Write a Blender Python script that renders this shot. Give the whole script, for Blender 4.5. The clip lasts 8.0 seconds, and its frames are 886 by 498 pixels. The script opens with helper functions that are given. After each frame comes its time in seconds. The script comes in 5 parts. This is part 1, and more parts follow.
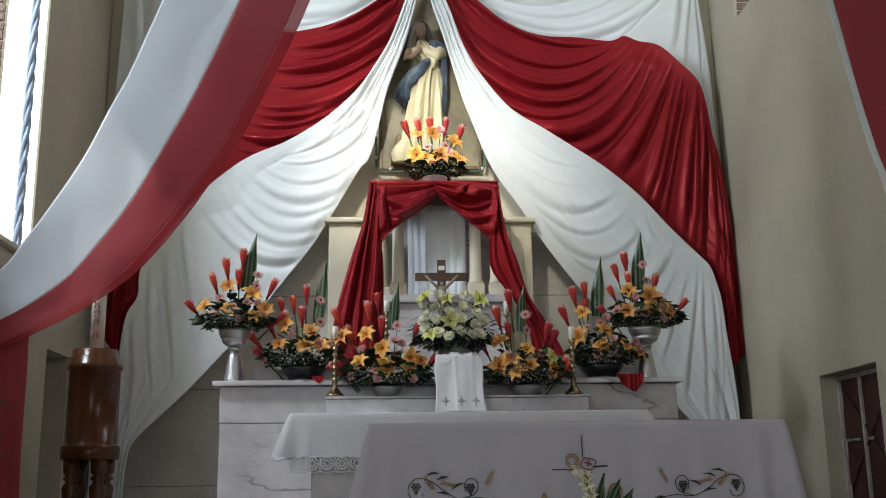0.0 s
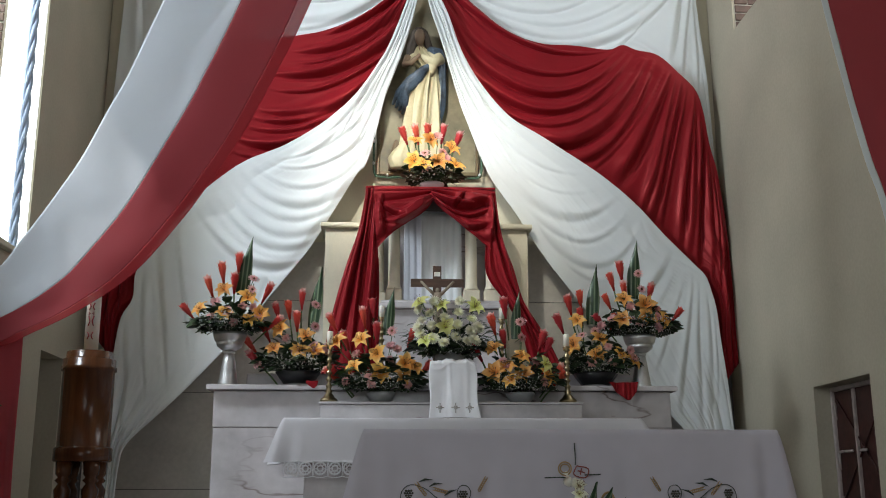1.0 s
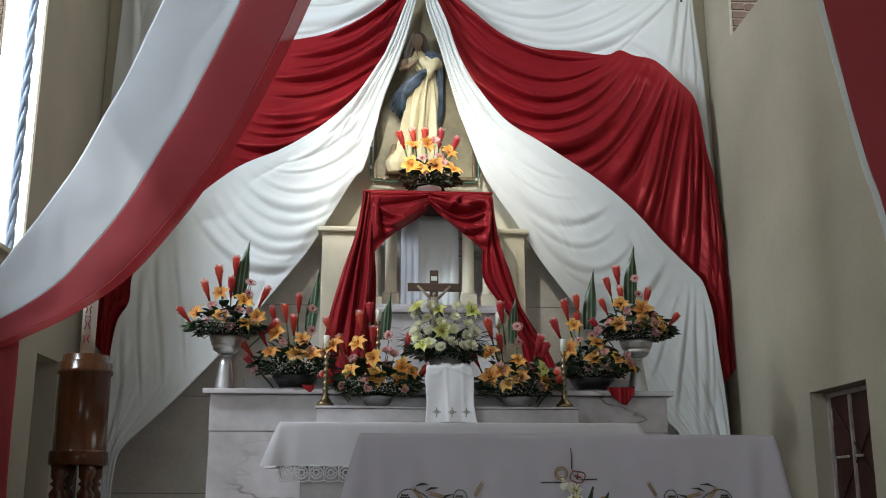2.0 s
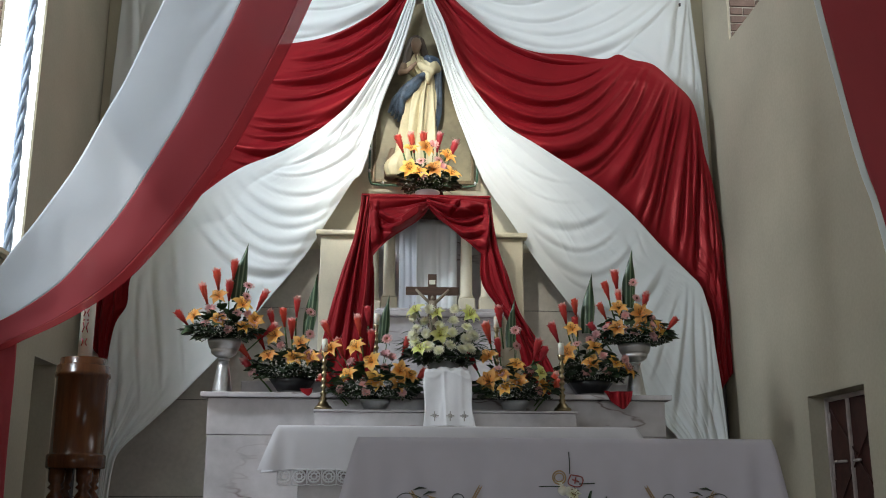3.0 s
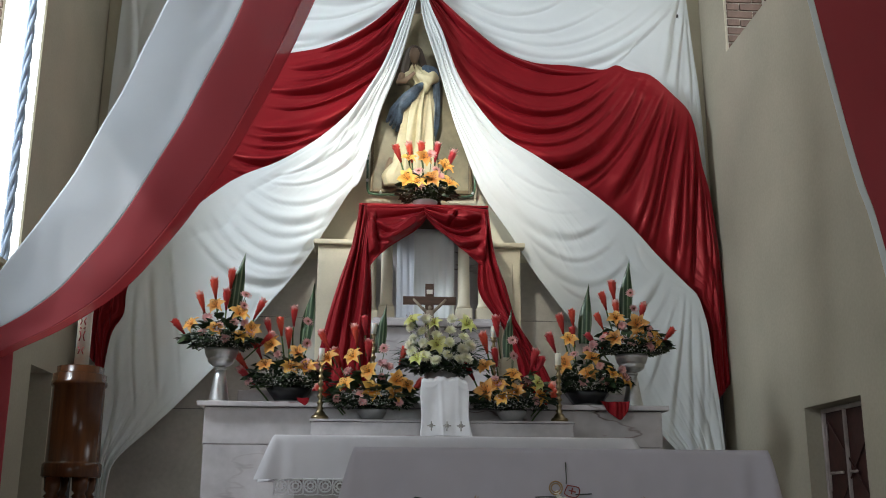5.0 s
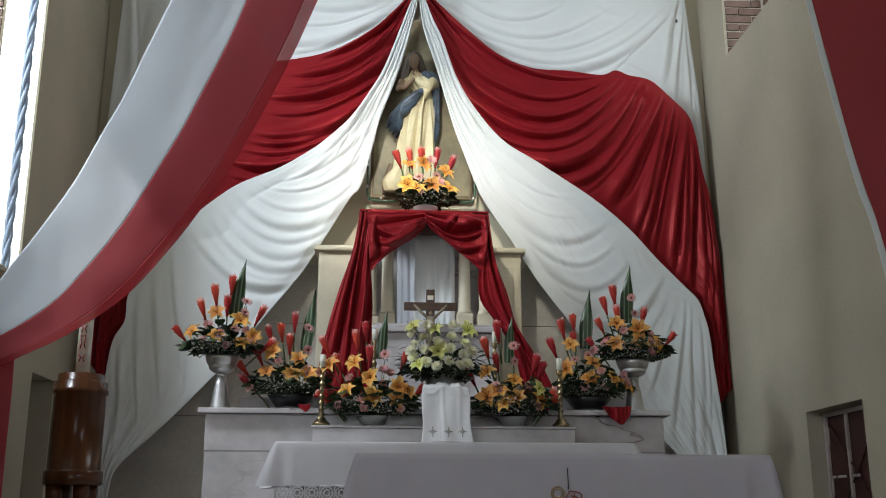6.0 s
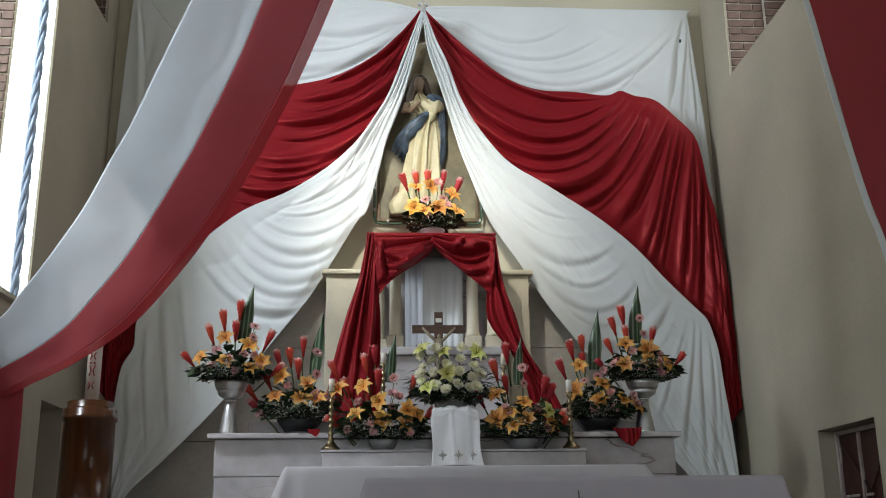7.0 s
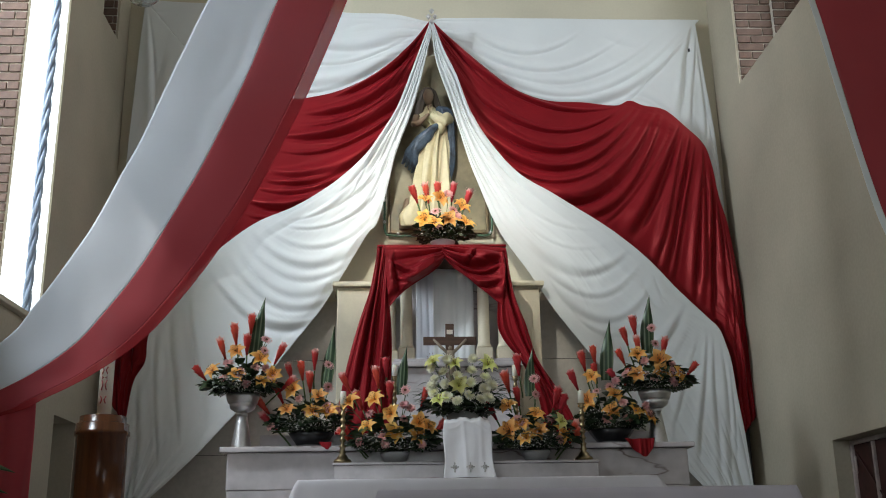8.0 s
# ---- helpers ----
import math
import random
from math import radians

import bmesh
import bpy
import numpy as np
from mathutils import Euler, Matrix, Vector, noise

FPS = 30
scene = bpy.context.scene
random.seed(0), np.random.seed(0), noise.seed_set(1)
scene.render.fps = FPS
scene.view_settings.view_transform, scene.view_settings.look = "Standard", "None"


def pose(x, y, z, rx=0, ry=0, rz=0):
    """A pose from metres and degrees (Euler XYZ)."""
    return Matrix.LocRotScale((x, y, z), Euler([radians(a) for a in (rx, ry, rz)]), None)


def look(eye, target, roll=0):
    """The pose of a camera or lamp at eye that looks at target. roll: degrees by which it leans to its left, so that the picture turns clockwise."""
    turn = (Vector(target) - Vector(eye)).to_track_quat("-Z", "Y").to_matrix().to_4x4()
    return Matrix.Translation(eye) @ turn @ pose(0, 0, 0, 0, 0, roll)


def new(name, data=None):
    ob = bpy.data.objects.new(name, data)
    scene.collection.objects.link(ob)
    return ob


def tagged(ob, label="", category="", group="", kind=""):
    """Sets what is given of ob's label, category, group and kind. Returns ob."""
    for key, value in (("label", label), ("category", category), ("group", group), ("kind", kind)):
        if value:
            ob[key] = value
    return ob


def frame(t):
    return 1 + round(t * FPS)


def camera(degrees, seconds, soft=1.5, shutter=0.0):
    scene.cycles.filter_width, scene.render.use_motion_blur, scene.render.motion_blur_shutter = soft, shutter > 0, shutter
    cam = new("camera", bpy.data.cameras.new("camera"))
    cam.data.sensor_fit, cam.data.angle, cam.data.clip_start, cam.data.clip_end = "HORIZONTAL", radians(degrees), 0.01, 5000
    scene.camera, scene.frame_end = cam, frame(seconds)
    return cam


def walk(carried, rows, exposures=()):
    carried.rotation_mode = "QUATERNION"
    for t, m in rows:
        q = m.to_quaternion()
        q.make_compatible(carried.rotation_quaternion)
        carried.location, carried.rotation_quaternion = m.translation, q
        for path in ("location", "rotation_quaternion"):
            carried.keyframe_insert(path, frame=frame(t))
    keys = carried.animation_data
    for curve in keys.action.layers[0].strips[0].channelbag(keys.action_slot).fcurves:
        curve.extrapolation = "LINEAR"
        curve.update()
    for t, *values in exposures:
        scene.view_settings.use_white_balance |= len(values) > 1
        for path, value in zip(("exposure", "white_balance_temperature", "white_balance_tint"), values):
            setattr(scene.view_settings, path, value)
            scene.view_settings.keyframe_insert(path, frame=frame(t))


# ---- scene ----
# camera: held by hand from a pew, slowly tilting up
cam = camera(47.0, 8.0, soft=1.0)
ROWS = [
    (0.0, 0.000, 0.000, 0.600, -2.920, 13.100, 0.800),
    (0.5, 0.002, -0.005, 0.604, -3.155, 13.223, 0.290),
    (1.0, 0.003, -0.005, 0.603, -3.289, 13.420, 0.105),
    (1.5, 0.003, -0.006, 0.602, -3.429, 13.574, 0.004),
    (3.0, 0.002, -0.006, 0.603, -3.623, 13.871, -0.122),
    (3.5, 0.004, -0.007, 0.603, -3.716, 14.044, -0.260),
    (4.0, 0.006, -0.008, 0.604, -3.734, 14.156, -0.255),
    (4.5, 0.005, -0.010, 0.603, -3.805, 14.326, -0.307),
    (6.0, 0.001, -0.010, 0.603, -3.718, 14.732, -0.034),
    (6.5, 0.000, -0.014, 0.606, -3.413, 15.250, 0.386),
    (7.0, -0.003, -0.015, 0.611, -3.148, 15.934, 0.580),
    (7.5, 0.000, -0.016, 0.609, -2.786, 16.406, 0.480),
    (8.0, 0.004, -0.013, 0.609, -2.392, 16.615, 0.914),
]
walk(cam, [(t, pose(x, y, z, 90 + pitch, roll, yaw)) for t, x, y, z, yaw, pitch, roll in ROWS],
     exposures=[(0.0, -0.04), (4.5, -0.09), (8.0, -0.24)])

# ---- world and light ----
world = bpy.data.worlds.new("sky")
scene.world = world
world.use_nodes = True
wn = world.node_tree
sky = wn.nodes.new("ShaderNodeTexSky")
sky.sky_type, sky.sun_disc = "NISHITA", False
sky.sun_elevation, sky.sun_rotation = radians(50), radians(-70)
wn.links.new(sky.outputs[0], wn.nodes["Background"].inputs[0])
wn.nodes["Background"].inputs[1].default_value = 0.15


def area(name, at, to, w, h, power, color):
    d = bpy.data.lights.new(name, "AREA")
    d.shape, d.size, d.size_y, d.energy, d.color = "RECTANGLE", w, h, power, color
    ob = new(name, d)
    ob.matrix_world = look(at, to)
    return ob


sun = bpy.data.lights.new("sun", "SUN")
sun.energy, sun.angle, sun.color = 3.0, radians(0.5), (1.0, 0.95, 0.87)
sun_ob = new("sun", sun)
sun_ob.matrix_world = look((-7, 4, 10), (0, 6, 0))

# fill lamps added at unseen nave openings, then daylight for the sanctuary windows
area("fill_nave_right", (4.85, -1.8, 3.9), (0.8, 8.6, 2.8), 2.2, 2.2, 34, (0.90, 0.94, 1.0))
area("fill_nave_left", (-4.85, -1.8, 3.9), (1.6, 7.4, 1.8), 2.2, 2.2, 118, (0.86, 0.95, 1.0))
area("fill_rear", (0.0, -5.85, 1.6), (0.6, 8.0, 2.6), 2.4, 3.6, 42, (0.95, 0.97, 1.0))
area("daylight_window_left", (-4.6, 4.95, 6.0), (0.9, 8.7, 2.6), 0.9, 1.6, 350, (0.82, 0.91, 1.0))
area("daylight_window_right", (3.3, 7.2, 5.4), (0.0, 7.6, 3.4), 1.4, 1.2, 14, (0.97, 0.98, 1.0))


def spotlight(name, at, to, power, degrees, color, soft=0.06, blend=0.7):
    d = bpy.data.lights.new(name, "SPOT")
    d.energy, d.spot_size, d.spot_blend, d.shadow_soft_size, d.color = power, radians(degrees), blend, soft, color
    new(name, d).matrix_world = look(at, to)


# the lamps hung over the chancel arch, turned to the altar
spotlight("arch_lamp", (-0.3, 5.0, 6.9), (0.40, 8.9, 3.85), 140, 54, (0.95, 0.98, 1.0), 0.10, 1.0)
spotlight("picture_spot", (-0.5, 5.2, 5.4), (0.42, 8.9, 3.25), 680, 40, (1.0, 0.96, 0.84), 0.05, 1.0)


# ---- materials ----
def nodes(name):
    m = bpy.data.materials.new(name)
    m.use_nodes = True
    return m, m.node_tree.nodes, m.node_tree.links, m.node_tree.nodes["Principled BSDF"]


def ramp(n, l, src, stops):
    r = n.new("ShaderNodeValToRGB")
    els = r.color_ramp.elements
    while len(els) < len(stops):
        els.new(0.5)
    for e, (p, c) in zip(els, stops):
        e.position, e.color = p, (*c, 1)
    l.new(src, r.inputs[0])
    return r.outputs[0]


def plain(name, color, rough=0.6, metal=0.0, vary=0.12, scale=3.0, grain=60.0, bump=0.15, spec=0.5, dist=0.004, stretch=(1, 1, 1), sheen=0.0, sub=0.0):
    """A surface whose tone varies at two scales, with fine relief."""
    m, n, l, b = nodes(name)
    tc = n.new("ShaderNodeTexCoord")
    mp = n.new("ShaderNodeMapping")
    mp.inputs["Scale"].default_value = stretch
    l.new(tc.outputs["Object"], mp.inputs[0])
    big, fine = n.new("ShaderNodeTexNoise"), n.new("ShaderNodeTexNoise")
    big.inputs["Scale"].default_value, big.inputs["Detail"].default_value = scale, 6
    fine.inputs["Scale"].default_value, fine.inputs["Detail"].default_value = grain, 4
    l.new(mp.outputs[0], big.inputs[0]), l.new(mp.outputs[0], fine.inputs[0])
    mix = n.new("ShaderNodeMath")
    mix.operation = "MULTIPLY_ADD"
    mix.inputs[1].default_value = 0.3
    l.new(fine.outputs[0], mix.inputs[0]), l.new(big.outputs[0], mix.inputs[2])
    lo = [c * (1 - vary) for c in color]
    hi = [min(1, c * (1 + vary)) for c in color]
    l.new(ramp(n, l, mix.outputs[0], [(0.4, lo), (0.9, hi)]), b.inputs["Base Color"])
    bp = n.new("ShaderNodeBump")
    bp.inputs["Strength"].default_value, bp.inputs["Distance"].default_value = bump, dist
    l.new(fine.outputs[0], bp.inputs["Height"])
    l.new(bp.outputs[0], b.inputs["Normal"])
    b.inputs["Roughness"].default_value, b.inputs["Metallic"].default_value = rough, metal
    b.inputs["Specular IOR Level"].default_value = spec
    b.inputs["Sheen Weight"].default_value = sheen
    b.inputs["Subsurface Weight"].default_value = sub
    b.inputs["Subsurface Radius"].default_value = (0.01, 0.006, 0.004)
    return m


def sheer(name, color, through_it, clear, rough=0.8):
    """Thin cloth that lets light through."""
    m = plain(name, color, rough, vary=0.06, scale=2.0, grain=400, bump=0.05, sheen=0.3)
    n, l = m.node_tree.nodes, m.node_tree.links
    b, out = n["Principled BSDF"], n["Material Output"]
    tl, tr = n.new("ShaderNodeBsdfTranslucent"), n.new("ShaderNodeBsdfTransparent")
    tl.inputs[0].default_value = (*[min(1, c * 1.15) for c in color], 1)
    m1, m2 = n.new("ShaderNodeMixShader"), n.new("ShaderNodeMixShader")
    m1.inputs[0].default_value, m2.inputs[0].default_value = through_it, clear
    l.new(b.outputs[0], m1.inputs[1]), l.new(tl.outputs[0], m1.inputs[2])
    l.new(m1.outputs[0], m2.inputs[1]), l.new(tr.outputs[0], m2.inputs[2])
    l.new(m2.outputs[0], out.inputs[0])
    return m


def marble(name):
    m = plain(name, (0.54, 0.51, 0.515), 0.2, vary=0.27, scale=2.2, grain=14, bump=0.01)
    n, l = m.node_tree.nodes, m.node_tree.links
    b = n["Principled BSDF"]
    old = b.inputs["Base Color"].links[0].from_socket
    tc = n.new("ShaderNodeTexCoord")
    warp = n.new("ShaderNodeTexNoise")
    warp.inputs["Scale"].default_value, warp.inputs["Detail"].default_value = 1.1, 5
    warp.inputs["Roughness"].default_value = 0.55
    turn = n.new("ShaderNodeMapping")
    turn.inputs["Rotation"].default_value, turn.inputs["Scale"].default_value = (0.0, 0.75, 0.0), (0.35, 0.8, 1.5)
    l.new(tc.outputs["Object"], turn.inputs[0]), l.new(turn.outputs[0], warp.inputs[0])
    sub = n.new("ShaderNodeMath")
    sub.operation, sub.inputs[1].default_value = "SUBTRACT", 0.5
    l.new(warp.outputs[0], sub.inputs[0])
    ab = n.new("ShaderNodeMath")
    ab.operation = "ABSOLUTE"
    l.new(sub.outputs[0], ab.inputs[0])
    vein = ramp(n, l, ab.outputs[0], [(0.0, (0.22, 0.14, 0.12)), (0.003, (0.48, 0.38, 0.35)), (0.008, (0.92, 0.90, 0.89)), (0.05, (1, 1, 1))])
    mu = n.new("ShaderNodeMix")
    mu.data_type, mu.blend_type = "RGBA", "MULTIPLY"
    patch = n.new("ShaderNodeTexNoise")
    patch.inputs["Scale"].default_value, patch.inputs["Detail"].default_value = 1.7, 1
    l.new(tc.outputs["Object"], patch.inputs[0])
    gate = n.new("ShaderNodeMapRange")
    gate.inputs[1].default_value, gate.inputs[2].default_value, gate.inputs[4].default_value = 0.40, 0.60, 0.85
    l.new(patch.outputs[0], gate.inputs[0]), l.new(gate.outputs[0], mu.inputs["Factor"])
    l.new(old, mu.inputs["A"]), l.new(vein, mu.inputs["B"])
    l.new(mu.outputs["Result"], b.inputs["Base Color"])
    return m


def glow(name, color, power):
    m, n, l, b = nodes(name)
    e = n.new("ShaderNodeEmission")
    e.inputs[0].default_value, e.inputs[1].default_value = (*color, 1), power
    l.new(e.outputs[0], n["Material Output"].inputs[0])
    return m


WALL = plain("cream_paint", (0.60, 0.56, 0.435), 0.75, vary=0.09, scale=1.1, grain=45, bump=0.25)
# side walls: dimmer light put into the beige, darker than the cream wall
WALL_SIDE = plain("darkened_beige_paint", (0.43, 0.388, 0.298), 0.7, vary=0.17, scale=0.9, grain=40, bump=0.25)
STUCCO = plain("cream_stucco", (0.66, 0.605, 0.46), 0.6, vary=0.10, scale=4, grain=70, bump=0.2)
CEIL = plain("white_ceiling", (0.7, 0.69, 0.65), 0.8)
FLOOR = plain("stone_floor", (0.35, 0.31, 0.27), 0.4, scale=4)
BRICK = plain("red_brick", (0.150, 0.098, 0.078), 0.85, vary=0.35, scale=9, grain=120, bump=0.5)
MORTAR = plain("pale_mortar", (0.56, 0.52, 0.46), 0.9, vary=0.15, scale=20)
MARBLE = marble("white_marble")
RED = plain("red_satin", (0.215, 0.009, 0.015), 0.40, vary=0.12, scale=2.5, grain=260, bump=0.05, sheen=0.0, spec=0.8)
RED.node_tree.nodes["Principled BSDF"].inputs["Specular Tint"].default_value = (1.0, 0.16, 0.15, 1)
WHITE = plain("white_satin", (0.72, 0.755, 0.76), 0.62, vary=0.04, scale=2, grain=300, bump=0.04, sheen=0.2, spec=0.35)
RED_SHEER = sheer("sheer_red", (0.47, 0.070, 0.090), 0.45, 0.10)
RED_THIN = sheer("thin_red", (0.42, 0.03, 0.04), 0.5, 0.30)
WHITE_SHEER = sheer("sheer_white", (0.78, 0.82, 0.87), 0.45, 0.08)
# front cloth: its shade is put into the mauve grey; altar linen stays lighter
SHADED_LINEN = plain("shaded_white_linen", (0.52, 0.485, 0.54), 0.85, vary=0.05, scale=5, grain=500, bump=0.12, sheen=0.2)
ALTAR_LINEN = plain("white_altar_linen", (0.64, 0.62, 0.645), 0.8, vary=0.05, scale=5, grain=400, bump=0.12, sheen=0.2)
WOOD = plain("varnished_wood", (0.074, 0.025, 0.008), 0.2, spec=0.32, vary=0.35, scale=5, grain=50, bump=0.03, stretch=(6, 6, 0.5))
DARKWOOD = plain("dark_wood", (0.085, 0.045, 0.028), 0.5, vary=0.3, scale=8, grain=60, stretch=(1, 6, 6))
SILVER = plain("pewter_metal", (0.66, 0.66, 0.66), 0.42, 1.0, vary=0.15, scale=12, grain=80, bump=0.3)
BRASS = plain("brass", (0.30, 0.235, 0.135), 0.30, 1.0, vary=0.25, scale=14, grain=60, bump=0.1)
WAX = plain("white_wax", (0.80, 0.76, 0.66), 0.45, vary=0.05, sub=0.3)
RUST = plain("brown_red_iron", (0.048, 0.014, 0.011), 0.5, vary=0.4, scale=12)
IRON = plain("pale_iron", (0.42, 0.36, 0.34), 0.45, vary=0.2, scale=10)
SKYGLOW = glow("bright_sky", (0.86, 0.94, 1.0), 2.6)


# ---- building helpers ----
def part(name, bm, material, parent=None, label="", smooth=True):
    me = bpy.data.meshes.new(name)
    if isinstance(bm, bmesh.types.BMesh):
        bm.to_mesh(me)
        bm.free()
    else:
        me.from_pydata(bm[0], [], bm[1])
        me.update()
    for p in me.polygons:
        p.use_smooth = smooth
    for mm in (material if isinstance(material, (list, tuple)) else [material]):
        me.materials.append(mm)
    ob = new(name, me)
    if parent is not None:
        ob.parent = parent
    if label:
        ob["label"] = label
    return ob


def empty(name, label, category, group="", kind="", at=(0, 0, 0)):
    ob = new(name)
    ob.location = at
    ob.empty_display_size = 0.1
    return tagged(ob, label, category, group, kind)


def box(x0, x1, y0, y1, z0, z1, bevel=0.0, bm=None):
    bm = bm or bmesh.new()
    r = bmesh.ops.create_cube(bm, size=1)
    for v in r["verts"]:
        v.co = Vector((x0 + (v.co.x + 0.5) * (x1 - x0), y0 + (v.co.y + 0.5) * (y1 - y0), z0 + (v.co.z + 0.5) * (z1 - z0)))
    if bevel:
        es = {e for v in r["verts"] for e in v.link_edges}
        bmesh.ops.bevel(bm, geom=list(es), offset=bevel, segments=2, profile=0.6, affect="EDGES")
    return bm


def lathe(profile, seg=24, at=(0, 0, 0), wave=0.0):
    """Turned solid from (radius, height) pairs."""
    vs, fs = [], []
    for r, z in profile:
        for i in range(seg):
            a = 2 * math.pi * i / seg
            rr = r * (1 + wave * math.cos(a * seg / 2))
            vs.append((at[0] + rr * math.cos(a), at[1] + rr * math.sin(a), at[2] + z))
    n = len(profile)
    for j in range(n - 1):
        for i in range(seg):
            k = (i + 1) % seg
            fs.append((j * seg + i, j * seg + k, (j + 1) * seg + k, (j + 1) * seg + i))
    fs.append(tuple(range(seg))[::-1])
    fs.append(tuple((n - 1) * seg + i for i in range(seg)))
    return vs, fs


def smooth_line(pts, n):
    """n points along a smooth curve through pts, evenly spaced."""
    p = np.array(pts, float)
    p = np.vstack([2 * p[0] - p[1], p, 2 * p[-1] - p[-2]])
    out = []
    for i in range(1, len(p) - 2):
        for t in np.linspace(0, 1, 24, endpoint=False):
            a, b, c, d = p[i - 1:i + 3]
            out.append(0.5 * (2 * b + (c - a) * t + (2 * a - 5 * b + 4 * c - d) * t * t + (3 * b - a - 3 * c + d) * t ** 3))
    out.append(p[-2])
    out = np.array(out)
    s = np.r_[0, np.cumsum(np.linalg.norm(np.diff(out, axis=0), axis=1))]
    u = np.linspace(0, s[-1], n)
    return np.stack([np.interp(u, s, out[:, k]) for k in range(out.shape[1])], 1)


def soft_noise(x, z, seed, size):
    """Smooth random waves, about -1 to 1."""
    rng = np.random.RandomState(seed)
    v = 0
    for _ in range(7):
        a, f, p = rng.uniform(0, 6.28), rng.uniform(0.5, 1.6) / size, rng.uniform(0, 6.28)
        v = v + np.sin(6.28 * f * (x * math.cos(a) + z * math.sin(a)) + p)
    return v / 4


def crease(ph):
    """Uneven pleats: rounded crests of different height with narrow valleys."""
    a = 0.70 * np.sin(ph) + 0.50 * np.sin(0.61 * ph + 1.3) + 0.38 * np.sin(1.73 * ph + 2.1) + 0.16 * np.sin(3.1 * ph + 0.4)
    return a - 0.9 * np.exp(-5 * (1 + np.sin(ph))) - 0.5 * np.exp(-7 * (1 + np.sin(1.73 * ph + 2.1)))


def hung(name, top, bottom, y, phase, depth, material, parent, nu=150, nv=90, seed=1, label="", thick=0.006, rumple=1.0):
    """Cloth spread between two edges in an upright plane, with folds along phase(x, z)."""
    A, B = smooth_line(top, nu), smooth_line(bottom, nu)
    v = np.linspace(0, 1, nv)[:, None, None]
    g = A[None] * (1 - v) + B[None] * v
    x, z = g[..., 0], g[..., 1]
    e = 1e-3
    wob = 0.9 * soft_noise(x, z, seed, 0.9)
    swell = np.clip(0.75 + 0.5 * soft_noise(x, z, seed + 5, 0.8), 0.2, 1.4)
    gx, gz = (phase(x + e, z) - phase(x, z)) / e, (phase(x, z + e) - phase(x, z)) / e
    amp = np.minimum(depth * swell, 0.15 * 6.28 / (np.sqrt(gx ** 2 + gz ** 2) + 1e-6))
    move = amp * crease(phase(x, z) + wob)
    yy = y - np.clip(move, -0.055, 0.11) - 0.008 * rumple * soft_noise(x, z, seed + 9, 0.35)
    vs = [tuple(p) for p in np.stack([x, yy, z], -1).reshape(-1, 3)]
    fs = [(j * nu + i, (j + 1) * nu + i, (j + 1) * nu + i + 1, j * nu + i + 1) for j in range(nv - 1) for i in range(nu - 1)]
    ob = part(name, (vs, fs), material, parent, label)
    mod = ob.modifiers.new("thickness", "SOLIDIFY")
    mod.thickness, mod.offset = thick, 0
    return ob


def tube(points, radius, seg=6):
    """A round bar along points; radius may be a list."""
    p = [Vector(q) for q in points]
    rs = radius if isinstance(radius, (list, tuple)) else [radius] * len(p)
    vs, fs = [], []
    for i, q in enumerate(p):
        d = (p[min(i + 1, len(p) - 1)] - p[max(i - 1, 0)]).normalized()
        s = d.cross(Vector((0.31, 0.9, 0.28))).normalized()
        t = d.cross(s)
        for k in range(seg):
            a = 6.2832 * k / seg
            vs.append(tuple(q + rs[i] * (math.cos(a) * s + math.sin(a) * t)))
    for i in range(len(p) - 1):
        for k in range(seg):
            m = (k + 1) % seg
            fs.append((i * seg + k, i * seg + m, (i + 1) * seg + m, (i + 1) * seg + k))
    fs.append(tuple(range(seg))[::-1])
    fs.append(tuple((len(p) - 1) * seg + k for k in range(seg)))
    return vs, fs


def joined(*bits):
    vs, fs = [], []
    for v, f in bits:
        o = len(vs)
        vs += v
        fs += [tuple(i + o for i in q) for q in f]
    return vs, fs


# ---- the room ----
XL, XR, YB, ZF, ZC = -2.6, 3.12, 9.0, -0.6, 8.0


def structure(name, bm, material, label, category, parent=None, smooth=False):
    return tagged(part(name, bm, material, parent, smooth=smooth), label, category, kind="structure")


def prism(outline, z0, z1, bm=None):
    """Upright solid over a plan outline."""
    bm = bm or bmesh.new()
    lo = [bm.verts.new((x, y, z0)) for x, y in outline]
    hi = [bm.verts.new((x, y, z1)) for x, y in outline]
    n = len(outline)
    bm.faces.new(lo[::-1]), bm.faces.new(hi)
    for i in range(n):
        bm.faces.new((lo[i], lo[(i + 1) % n], hi[(i + 1) % n], hi[i]))
    bmesh.ops.recalc_face_normals(bm, faces=bm.faces)
    return bm


structure("floor", box(-5.2, 5.2, -6.2, 9.6, ZF - 0.2, ZF), FLOOR, "polished stone church floor", "floor")
structure("ceiling", box(-5.3, 5.3, -6.3, 9.7, ZC, ZC + 0.2), CEIL, "white plaster church ceiling", "ceiling")
structure("wall_back", box(XL - 0.6, XR + 0.7, YB, YB + 0.4, ZF, ZC), WALL, "cream painted wall behind the altar", "wall")
CLAD = plain("grey_polished_stone", (0.52, 0.49, 0.44), 0.28, vary=0.25, scale=1.6, grain=25, bump=0.02)
cladding = structure("wall_cladding", box(XL + 0.02, XR - 0.01, 8.972, 8.999, 0.0, 2.80), plain("dark_joint", (0.10, 0.095, 0.09), 0.8), "grey polished stone panels on the lower wall", "cladding")
